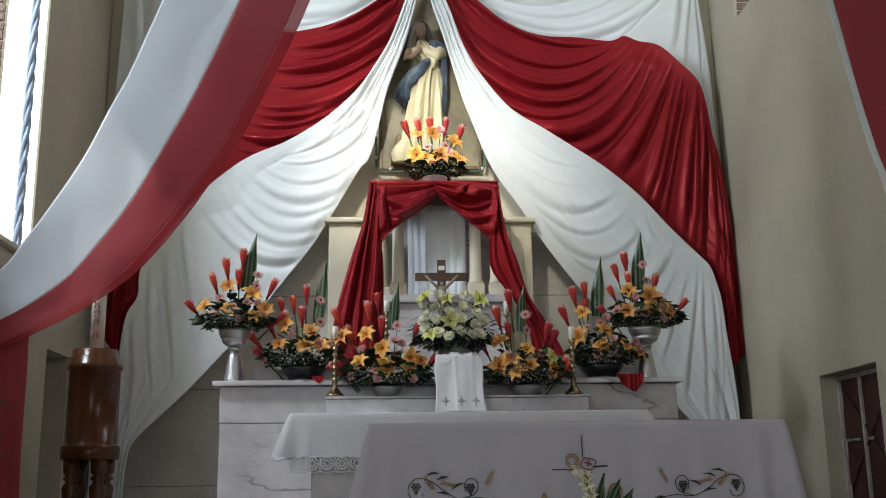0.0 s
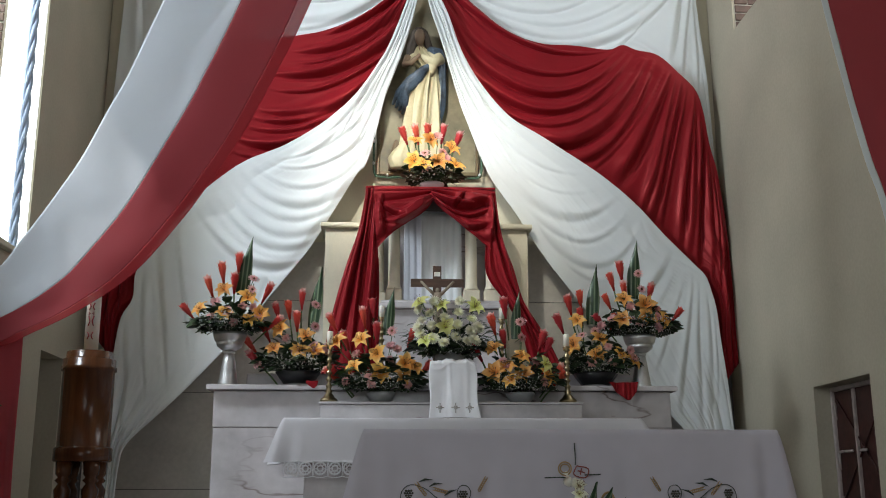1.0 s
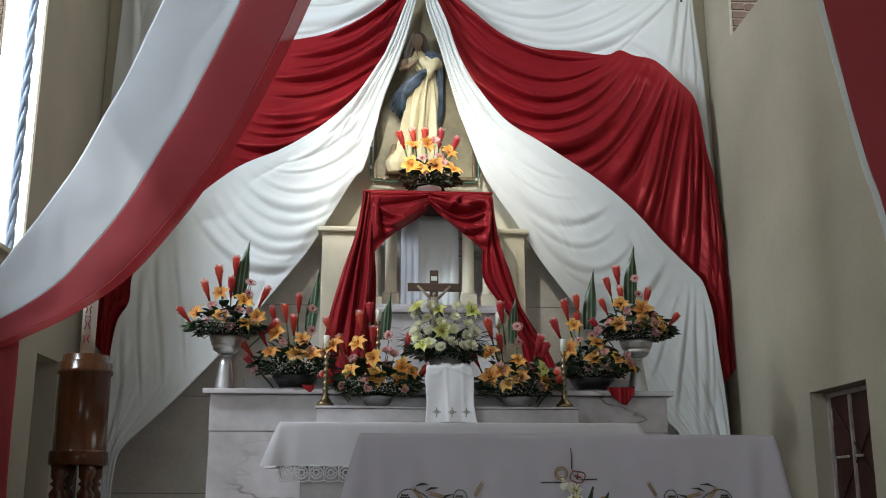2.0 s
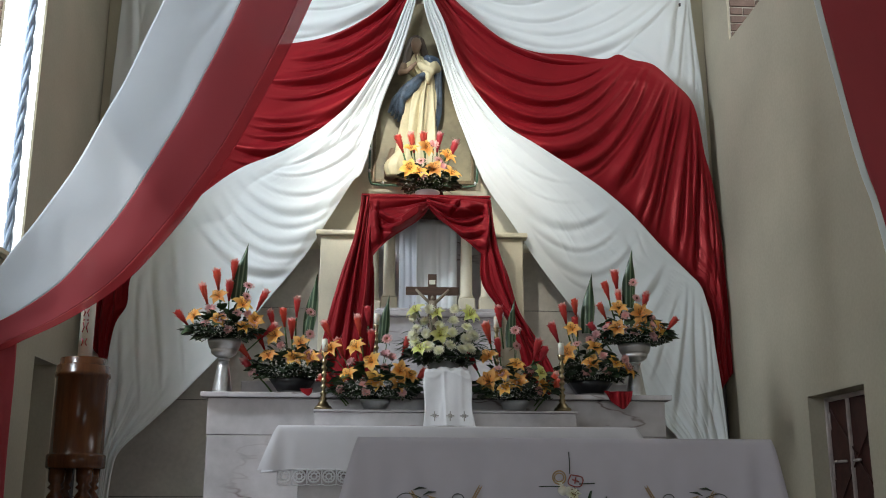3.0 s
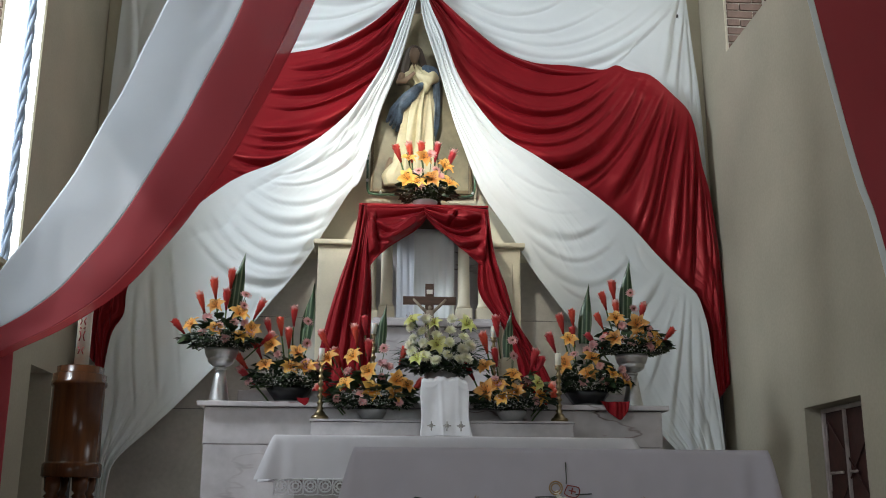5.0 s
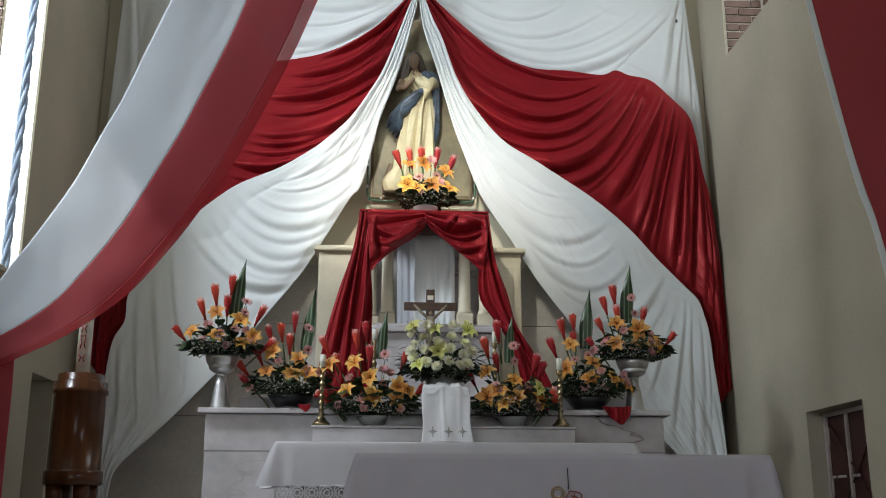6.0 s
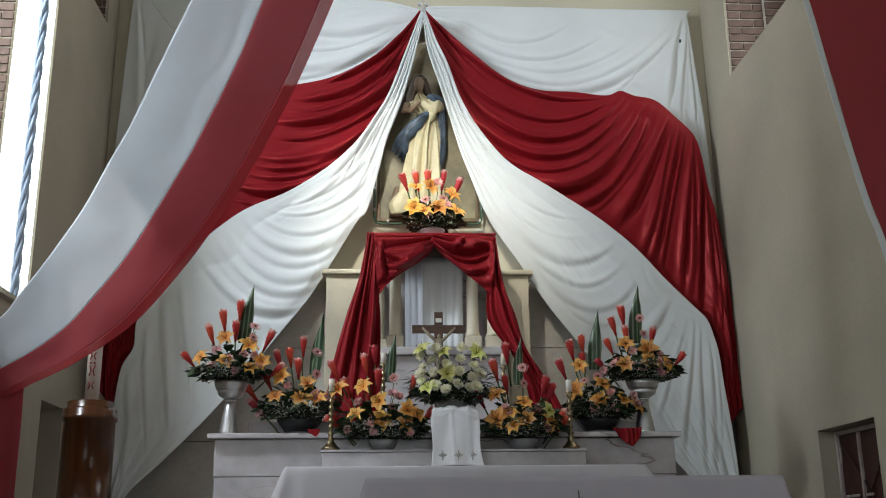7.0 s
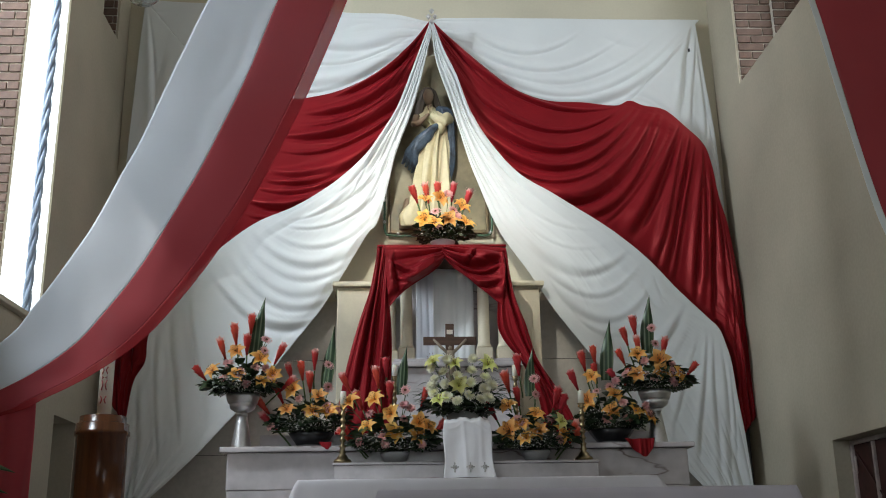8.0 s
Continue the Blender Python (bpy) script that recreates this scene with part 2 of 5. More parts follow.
for z0, z1 in ((0.0, 0.63), (0.63, 1.445), (1.445, 2.26), (2.26, 2.80)):
    panel_mesh = bpy.data.meshes.new("stone_panel")
    panel_bm = box(-1.40, 1.40, 8.955, 8.975, z0 + 0.003, z1 - 0.003, 0.002)
    panel_bm.to_mesh(panel_mesh)
    panel_bm.free()
    panel_mesh.materials.append(CLAD)
    for x in (-1.14, 1.67):
        panel = new("stone_panel", panel_mesh)
        panel.parent, panel.location = cladding, (x, 0, 0)
dais = bmesh.new()
for i in range(4):
    box(-2.2 - 0.02 * i, 2.62, 4.12 + 0.32 * i, YB - 0.001, ZF + 0.15 * i + (0.0005 if i else 0), ZF + 0.15 * (i + 1), 0.008, dais)
structure("floor_dais", dais, MARBLE, "stepped marble platform under the altar", "platform")

# left wall: a tall window near the arch and a small high one close to the corner
wl = bmesh.new()
prism([(XL, 7.36), (XL, 8.18), (XL - 0.4, 8.7), (XL - 0.4, 8.58)], 2.22, ZC, wl)
box(XL - 0.38, XL, 8.66, YB, ZF, ZC, 0, wl)
prism([(XL, 8.18), (XL, 8.66), (XL - 0.4, 8.66), (XL - 0.4, 8.6)], 2.22, 5.25, wl)
prism([(XL, 8.18), (XL, 8.66), (XL - 0.4, 8.66), (XL - 0.4, 8.6)], 6.9, ZC, wl)
box(XL - 0.6, XL, 7.36, 7.86, ZF, 2.22, 0, wl)
box(XL - 0.6, XL, 7.86, 8.66, 1.66, 2.22, 0, wl)
box(XL - 0.6, XL - 0.35, 7.86, 8.66, ZF, 1.66, 0, wl)
box(XL - 0.35, XL, 8.40, 8.66, ZF, 1.66, 0, wl)
box(XL - 0.5, XL, 5.2, 7.36, ZF, 2.22, 0, wl)
box(XL - 0.5, XL, 5.2, 7.36, 6.6, ZC, 0, wl)
box(XL - 0.5, XL, 4.6, 5.4, ZF, ZC, 0, wl)
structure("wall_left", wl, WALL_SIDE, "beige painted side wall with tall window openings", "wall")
# right wall: high window with a brick reveal, and an iron door
wr = bmesh.new()
box(XR, XR + 0.55, 8.33, YB, ZF, ZC, 0, wr)
box(XR, XR + 0.55, 7.27, 8.33, ZF, 4.66, 0, wr)
box(XR, XR + 0.55, 6.39, 7.27, 1.34, 4.66, 0, wr)
box(XR, XR + 0.55, 4.6, 6.39, ZF, 4.66, 0, wr)
box(XR, XR + 0.55, 4.6, 8.33, 6.6, ZC, 0, wr)
box(XR, XR + 0.55, 4.6, 5.6, 4.66, 6.6, 0, wr)
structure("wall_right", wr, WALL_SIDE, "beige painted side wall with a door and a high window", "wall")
# unseen nave round the camera, its openings added for the fill lamps
nv = bmesh.new()
box(-5.2, XL - 0.5, 4.4, 4.6, ZF, ZC, 0, nv)
box(XR + 0.55, 5.2, 4.4, 4.6, ZF, ZC, 0, nv)
for sx in (-1, 1):
    x0, x1 = sorted((sx * 5.0, sx * 5.3))
    box(x0, x1, -6.0, -3.0, ZF, ZC, 0, nv)
    box(x0, x1, -0.6, 4.6, ZF, ZC, 0, nv)
    box(x0, x1, -3.0, -0.6, ZF, 2.7, 0, nv)
    box(x0, x1, -3.0, -0.6, 5.1, ZC, 0, nv)
box(-5.2, -1.4, -6.2, -6.0, ZF, ZC, 0, nv)
box(1.4, 5.2, -6.2, -6.0, ZF, ZC, 0, nv)
box(-1.4, 1.4, -6.2, -6.0, 3.8, ZC, 0, nv)
structure("wall_nave", nv, WALL, "unseen cream nave walls round the camera", "wall")
structure("backdrop", joined(*[([(x, y0, -1), (x, y1, -1), (x, y1, 14), (x, y0, 14)], [(0, 1, 2, 3)]) for x, y0, y1 in ((-6.5, 4.7, 22.0), (4.6, 5.2, 8.9))]),
          SKYGLOW, "bright overcast sky outside the windows", "sky")

# ---- curtains on the back wall ----
drapery = empty("wall_drapery", "red and white satin swags gathered at a point above the altar", "curtain", at=(0, 0, 0))


def draped(name, top, bottom, y, folds, depth, width, material, parent, seed, label, gather=18, nu=260, nv=170):
    """Cloth between two edges in an upright plane. Each fold (x, z, x, z, sag) is a soft roll with a valley
    under it along a hanging line; fine creases follow the edges and bunch up where the cloth is gathered."""
    A, B = smooth_line(top, nu), smooth_line(bottom, nu)
    v = np.linspace(0, 1, nv)[:, None]
    g = A[None] * (1 - v[..., None]) + B[None] * v[..., None]
    x, z = g[..., 0], g[..., 1]
    span = np.linalg.norm(A - B, axis=1)[None]
    rng = np.random.RandomState(seed)
    bunched = np.exp(-(span / 0.58) ** 2)
    move = np.minimum(0.012, 0.10 * span) * bunched * crease(gather * v + 0.6 * soft_noise(x, z, seed, 1.1))
    move = move + 0.0045 * (1 - bunched) * crease(26 * v + 2.4 * soft_noise(x, z, seed + 2, 0.8)) * np.clip(soft_noise(x, z, seed + 7, 0.7), 0, 1)
    for x0, z0, x1, z1, sag in folds:
        t = np.linspace(0, 1, 48)
        cx = x0 * (1 - t) ** 2 + (x0 + x1) * t * (1 - t) + x1 * t * t
        cz = z0 * (1 - t) ** 2 + (z0 + z1 - 4 * sag) * t * (1 - t) + z1 * t * t
        cx = cx + 0.012 * np.sin(5 * t + rng.uniform(0, 6))
        tx, tz = np.gradient(cx), np.gradient(cz)
        ln = np.hypot(tx, tz)
        tx, tz = tx / ln, tz / ln
        k = np.argmin((x[..., None] - cx) ** 2 + (z[..., None] - cz) ** 2, axis=-1)
        dx, dz = x - cx[k], z - cz[k]
        side = 1.0 if abs(x1 - x0) < 0.5 * abs(z1 - z0) or x1 > x0 else -1.0
        d, along = side * (dx * tz[k] - dz * tx[k]), dx * tx[k] + dz * tz[k]
        tt = np.clip(t[k] + along / (47 * ln[k]), 0, 1)
        beyond = along * ((k == 0) | (k == 47))
        size = rng.choice((0.6, 0.8, 1.0) if abs(x1 - x0) < 0.5 * abs(z1 - z0) else (0.55, 0.8, 1.0, 1.45))
        w = width * size * (1.2 - 0.78 * tt ** 2)
        h = depth * size * rng.uniform(0.75, 1.1) * (1.05 - 0.55 * tt ** 2) * np.minimum(1, np.minimum(tt * 4, (1 - tt) * 4) + 0.1) * np.exp(-(beyond / w) ** 2)
        move = move + h * (np.exp(-np.abs(d / w) ** 1.7) - 0.75 * np.exp(-((d - 1.25 * w) / (0.55 * w)) ** 2))
    edge = np.minimum(1, np.minimum(v, 1 - v) * 9 + 0.35)
    yy = y - np.clip(move * edge, -0.05, 0.10) - 0.012 * soft_noise(x, z, seed + 9, 0.9)
    vs = [tuple(p) for p in np.stack([x, yy, z], -1).reshape(-1, 3)]
    fs = [(j * nu + i, (j + 1) * nu + i, (j + 1) * nu + i + 1, j * nu + i + 1) for j in range(nv - 1) for i in range(nu - 1)]
    ob = part(name, (vs, fs), material, parent, label)
    mod = ob.modifiers.new("thickness", "SOLIDIFY")
    mod.thickness, mod.offset = 0.005, 0
    hem = [vs[(nv - 1) * nu + i] for i in range(0, nu, 2)]
    return ob, hem


# white ground cloth: its folds hang from the point to the upper corners
draped("backing_right", [(0.335, 5.60), (0.55, 5.65), (1.66, 5.65), (2.90, 5.645), (2.955, 5.64), (2.962, 5.58), (3.0, 5.12), (3.05, 4.39), (3.07, 3.4)],
       [(0.36, 5.35), (0.75, 4.9), (1.3, 4.45), (1.9, 4.3), (2.4, 4.2), (2.75, 3.9), (2.9, 3.3)], 8.925,
       [(0.72, 5.57, 1.83, 5.54, 0.26), (0.60, 5.47, 2.34, 5.55, 0.40), (0.66, 5.34, 2.65, 5.55, 0.46), (0.83, 5.19, 2.85, 5.58, 0.52),
        (1.05, 5.0, 2.9, 5.5, 0.44), (2.66, 4.61, 2.91, 5.60, 0), (2.80, 4.38, 2.94, 5.55, 0), (2.93, 4.1, 2.96, 5.45, 0), (2.11, 4.71, 2.86, 5.45, 0.05)],
       0.021, 0.038, WHITE, drapery, 3, "white satin ground cloth")
draped("backing_left", [(0.335, 5.60), (-0.01, 5.68), (-0.45, 5.70), (-1.66, 5.78), (-2.39, 5.82), (-2.44, 5.82), (-2.445, 5.76), (-2.48, 4.97), (-2.51, 4.0), (-2.52, 3.0)],
       [(0.31, 5.35), (-0.10, 4.95), (-0.6, 4.6), (-1.2, 4.4), (-1.6, 4.1), (-1.95, 3.7), (-2.15, 3.2), (-2.25, 2.8)], 8.925,
       [(0.25, 5.60, -1.3, 5.55, 0.22), (0.23, 5.54, -1.6, 5.45, 0.34), (0.20, 5.46, -1.9, 5.4, 0.46), (0.1, 5.36, -2.2, 5.5, 0.56), (-2.3, 4.2, -2.42, 5.7, 0)],
       0.021, 0.038, WHITE, drapery, 4, "white satin ground cloth")
# red swags: arcs from the point to the shoulder, then pleats that fall from it
PURPLE = plain("dark_purple_hem", (0.030, 0.008, 0.030), 0.6)
RED_R = [(0.59, 5.22, 2.07, 4.64, 0.24), (0.67, 4.87, 2.19, 4.66, 0.36), (0.76, 4.65, 2.24, 4.65, 0.44), (0.83, 4.41, 2.31, 4.63, 0.48), (0.93, 4.16, 2.39, 4.61, 0.47),
         (1.18, 3.89, 2.44, 4.59, 0.42), (1.42, 3.74, 2.50, 4.58, 0.33), (1.69, 3.57, 2.53, 4.57, 0.25), (1.85, 3.46, 2.61, 4.52, 0.14), (2.05, 3.38, 2.66, 4.46, 0.08),
         (2.28, 3.05, 2.72, 4.42, 0.04), (2.46, 2.90, 2.79, 4.31, 0.03), (2.62, 2.72, 2.86, 4.24, 0.02), (2.79, 2.54, 2.90, 4.05, 0.02), (2.90, 2.30, 2.96, 3.7, 0), (3.01, 1.85, 3.02, 3.4, 0),
         (2.37, 2.98, 2.75, 4.38, 0.03), (2.70, 2.64, 2.88, 4.14, 0.02), (2.96, 2.1, 2.99, 3.55, 0), (3.05, 1.8, 3.05, 3.3, 0)]
ob, hem = draped("red_swag_right",
                 [(0.36, 5.52), (0.53, 5.34), (0.82, 5.05), (1.10, 4.82), (1.41, 4.70), (1.76, 4.68), (2.07, 4.65), (2.21, 4.70), (2.34, 4.65), (2.54, 4.60), (2.73, 4.43), (2.88, 4.26), (2.94, 4.04), (2.98, 3.72), (3.04, 3.44), (3.08, 3.04), (3.10, 2.55), (3.11, 2.04), (3.11, 1.70)],
                 [(0.34, 5.44), (0.45, 5.18), (0.55, 4.92), (0.69, 4.54), (0.88, 4.20), (1.12, 3.91), (1.42, 3.72), (1.83, 3.46), (2.07, 3.26), (2.27, 3.07), (2.51, 2.81), (2.74, 2.56), (2.85, 2.47), (2.86, 2.37), (2.93, 2.19), (2.95, 1.99), (2.95, 1.85), (2.99, 1.54)],
                 8.78, RED_R, 0.055, 0.044, RED, drapery, 11, "red satin swag", nu=300, nv=190)
part("hem", tube(hem, 0.007, 5), PURPLE, ob, "dark purple hem")
RED_L = [(0.25, 5.40, -0.58, 4.74, 0.10), (0.23, 5.22, -0.86, 4.58, 0.18), (0.18, 5.05, -0.95, 4.46, 0.20), (0.14, 4.90, -1.10, 4.36, 0.20), (0.06, 4.66, -1.14, 4.20, 0.20), (-0.04, 4.41, -1.2, 4.0, 0.18),
         (-0.12, 4.30, -1.25, 3.92, 0.18), (-0.25, 4.12, -1.30, 3.84, 0.16), (-0.47, 3.89, -1.37, 3.72, 0.13), (-0.78, 3.67, -1.43, 3.61, 0.10), (-1.7, 4.25, -1.75, 3.1, 0), (-1.95, 3.9, -2.0, 2.75, 0), (-2.15, 3.4, -2.15, 2.4, 0), (-2.28, 3.0, -2.25, 2.05, 0), (-2.36, 2.6, -2.34, 1.95, 0)]
ob, hem = draped("red_swag_left",
                 [(0.31, 5.52), (0.13, 5.27), (-0.07, 5.06), (-0.32, 4.89), (-0.58, 4.78), (-0.80, 4.73), (-1.12, 4.67), (-1.58, 4.47), (-1.96, 4.0), (-2.25, 3.3), (-2.41, 2.73), (-2.46, 2.23), (-2.43, 1.86)],
                 [(0.33, 5.44), (0.19, 5.06), (0.06, 4.70), (-0.04, 4.47), (-0.26, 4.13), (-0.51, 3.88), (-0.72, 3.72), (-0.93, 3.58), (-1.22, 3.46), (-1.41, 3.32), (-1.66, 3.12), (-1.94, 2.73), (-2.13, 2.45), (-2.11, 2.19), (-2.22, 2.11), (-2.27, 1.94), (-2.28, 1.66)],
                 8.78, RED_L, 0.050, 0.038, RED, drapery, 12, "red satin swag", nu=280, nv=190)
part("hem", tube(hem, 0.007, 5), PURPLE, ob, "dark purple hem")
# lower white curtains, drawn back to the sides
WHITE_R = [(0.57, 4.73, 1.15, 3.52, 0.06), (0.55, 4.88, 0.97, 3.80, 0.04), (0.66, 4.40, 1.30, 3.25, 0.08), (0.90, 3.95, 1.78, 3.40, 0.16), (1.02, 3.62, 1.96, 3.30, 0.22), (1.15, 3.35, 2.08, 3.20, 0.26),
           (1.30, 3.08, 2.20, 3.08, 0.30), (1.48, 2.82, 2.30, 2.96, 0.32), (1.61, 2.58, 2.40, 2.85, 0.28), (1.82, 2.33, 2.54, 2.71, 0.22), (2.1, 2.0, 2.62, 2.62, 0.15), (2.30, 1.6, 2.66, 2.50, 0.05),
           (2.50, 1.17, 2.70, 2.48, 0), (2.66, 1.0, 2.76, 2.42, 0), (2.76, 0.9, 2.82, 2.32, 0), (2.85, 0.9, 2.87, 2.2, 0)]
draped("white_curtain_right",
       [(0.345, 5.47), (0.45, 5.15), (0.56, 4.90), (0.69, 4.52), (0.88, 4.19), (1.12, 3.91), (1.42, 3.72), (1.82, 3.46), (2.06, 3.27), (2.26, 3.08), (2.49, 2.82), (2.73, 2.57), (2.83, 2.46), (2.88, 2.30), (2.91, 2.15), (2.93, 1.88), (2.97, 1.45), (2.99, 1.12), (3.0, 0.6), (3.0, 0.1)],
       [(0.335, 5.33), (0.38, 5.01), (0.50, 4.62), (0.65, 4.07), (0.74, 3.81), (0.86, 3.48), (0.96, 3.28), (1.16, 2.99), (1.40, 2.61), (1.63, 2.30), (2.06, 1.74), (2.45, 1.24), (2.56, 1.11), (2.63, 0.93), (2.65, 0.6), (2.66, 0.1)],
       8.66, WHITE_R, 0.016, 0.042, WHITE, drapery, 21, "white satin curtain drawn aside", gather=22, nu=280, nv=190)
WHITE_L = [(0.12, 4.75, -0.45, 3.62, -0.04), (0.02, 4.45, -0.70, 3.55, 0.05), (-0.03, 4.15, -0.95, 3.48, 0.14), (-0.10, 3.88, -1.06, 3.46, 0.22), (-0.14, 3.65, -1.16, 3.42, 0.29), (-0.19, 3.49, -1.26, 3.37, 0.34), (-0.26, 3.34, -1.34, 3.30, 0.37),
           (-0.34, 3.16, -1.41, 3.24, 0.38), (-0.45, 2.97, -1.49, 3.18, 0.37), (-0.56, 2.78, -1.56, 3.12, 0.32), (-0.67, 2.64, -1.66, 3.03, 0.25), (-1.76, 2.85, -1.62, 1.6, 0.03), (-1.89, 2.66, -1.80, 1.45, 0.02), (-2.02, 2.48, -1.98, 1.26, 0.02), (-2.15, 2.06, -2.14, 0.9, 0)]
draped("white_curtain_left",
       [(0.325, 5.47), (0.18, 5.05), (0.05, 4.69), (-0.05, 4.47), (-0.26, 4.13), (-0.51, 3.88), (-0.72, 3.72), (-0.93, 3.59), (-1.21, 3.47), (-1.41, 3.34), (-1.65, 3.12), (-1.93, 2.74), (-2.12, 2.46), (-2.14, 2.21), (-2.23, 2.02), (-2.27, 1.64), (-2.27, 1.11), (-2.28, 0.6), (-2.28, 0.1)],
       [(0.33, 5.33), (0.22, 4.83), (0.12, 4.48), (-0.01, 4.11), (-0.08, 3.81), (-0.18, 3.45), (-0.26, 3.35), (-0.46, 3.0), (-0.65, 2.68), (-0.78, 2.50), (-1.0, 2.22), (-1.21, 1.95), (-1.39, 1.73), (-1.64, 1.46), (-1.87, 1.23), (-2.10, 1.0), (-2.16, 0.82), (-2.18, 0.5), (-2.18, 0.1)],
       8.66, WHITE_L, 0.027, 0.040, WHITE, drapery, 22, "white satin curtain drawn aside", gather=22, nu=280, nv=190)

# ---- sheer banners across the chancel arch ----
hang = empty("banner_left", "sheer white and red banner swooping to the side wall", "banner", "arch banners")
W0 = [(-1.02, 4.75), (-1.244, 4.1), (-1.434, 3.6), (-1.582, 3.2), (-1.706, 2.9), (-1.844, 2.6), (-2.007, 2.3), (-2.167, 2.05), (-2.29, 1.88), (-2.62, 1.62)]
W1 = [(-0.55, 4.75), (-0.786, 4.1), (-0.949, 3.6), (-1.108, 3.2), (-1.288, 2.8), (-1.491, 2.4), (-1.715, 2.05), (-1.931, 1.8), (-2.226, 1.6), (-2.62, 1.42)]
W2 = [(-0.10, 4.75), (-0.327, 4.1), (-0.505, 3.6), (-0.668, 3.2), (-0.854, 2.8), (-1.051, 2.45), (-1.292, 2.1), (-1.498, 1.85), (-1.769, 1.65), (-2.052, 1.5), (-2.2, 1.43), (-2.62, 1.34)]
W2b = [(x - 0.085, z + 0.0) for x, z in W2]
hung("white_band", W0, W1, 5.99, lambda x, z: 5 * (x * 0.9 - z * 0.45), 0.010, WHITE_SHEER, hang, seed=32, thick=0.0006, rumple=0.15, nu=100, nv=30, label="white sheer cloth")
hung("red_band", W1, W2b, 5.99, lambda x, z: 5 * (x * 0.9 - z * 0.45), 0.010, RED_SHEER, hang, seed=32, thick=0.0006, rumple=0.15, nu=100, nv=30, label="red sheer cloth")
hung("turned_edge", W2b, W2, 5.99, lambda x, z: 5 * (x * 0.9 - z * 0.45), 0.010, RED_THIN, hang, seed=32, thick=0.0006, rumple=0.15, nu=100, nv=10)
hung("tail", [(-2.62, 1.5), (-2.4, 1.47), (-2.10, 1.52)], [(-2.55, -0.5), (-2.3, -0.5), (-2.05, -0.5)], 6.02, lambda x, z: 30 * x, 0.02, RED_SHEER, hang, seed=34, thick=0.0006, rumple=0.15, nu=40, nv=40, label="hanging red end of the banner")
hang2 = empty("banner_right", "sheer red banner with white edge beside the side wall", "banner", "arch banners")
E0 = [(2.28, 4.35), (2.429, 3.6), (2.524, 3.0), (2.632, 2.4), (2.693, 2.15), (2.80, 1.5)]
hung("white_band", E0, [(a + 0.04, b) for a, b in E0], 5.20, lambda x, z: 9 * x, 0.003, WHITE, hang2, seed=35, thick=0.0006, rumple=0.15, nu=60, nv=6, label="white sheer edge")
hung("red_band", [(a + 0.04, b) for a, b in E0], [(3.1, z) for _, z in E0], 5.19, lambda x, z: 6 * x, 0.012, RED_SHEER, hang2, seed=36, thick=0.0006, rumple=0.15, nu=60, nv=30, label="red sheer cloth")

# ---- altar ----
def slab(name, x0, x1, y0, y1, z0, z1, parent, mat=None, bevel=0.008, label=""):
    return part(name, box(x0, x1, y0, y1, z0, z1, bevel), mat or MARBLE, parent, label, smooth=False)


altar = empty("marble_altar", "veined white marble altar with stepped shelves", "altar", at=(0, 0, 0))
slab("lower_body", -1.185, 2.055, 7.265, 8.45, 0.0, 1.045, altar)
slab("upper_body", -1.19, 2.06, 7.26, 8.45, 1.0455, 1.30, altar)
slab("shelf_slab", -1.235, 2.10, 7.2, 8.42, 1.302, 1.338, altar)
slab("upper_step", -1.0, 1.9, 7.52, 8.40, 1.339, 1.45, altar)
slab("lower_step", -0.43, 1.365, 7.0, 7.258, 0.0, 1.185, altar)
slab("step_slab", -0.44, 1.375, 6.985, 7.256, 1.186, 1.203, altar)
slab("table_block", -0.50, 1.55, 6.68, 6.984, 0.0, 1.04, altar)
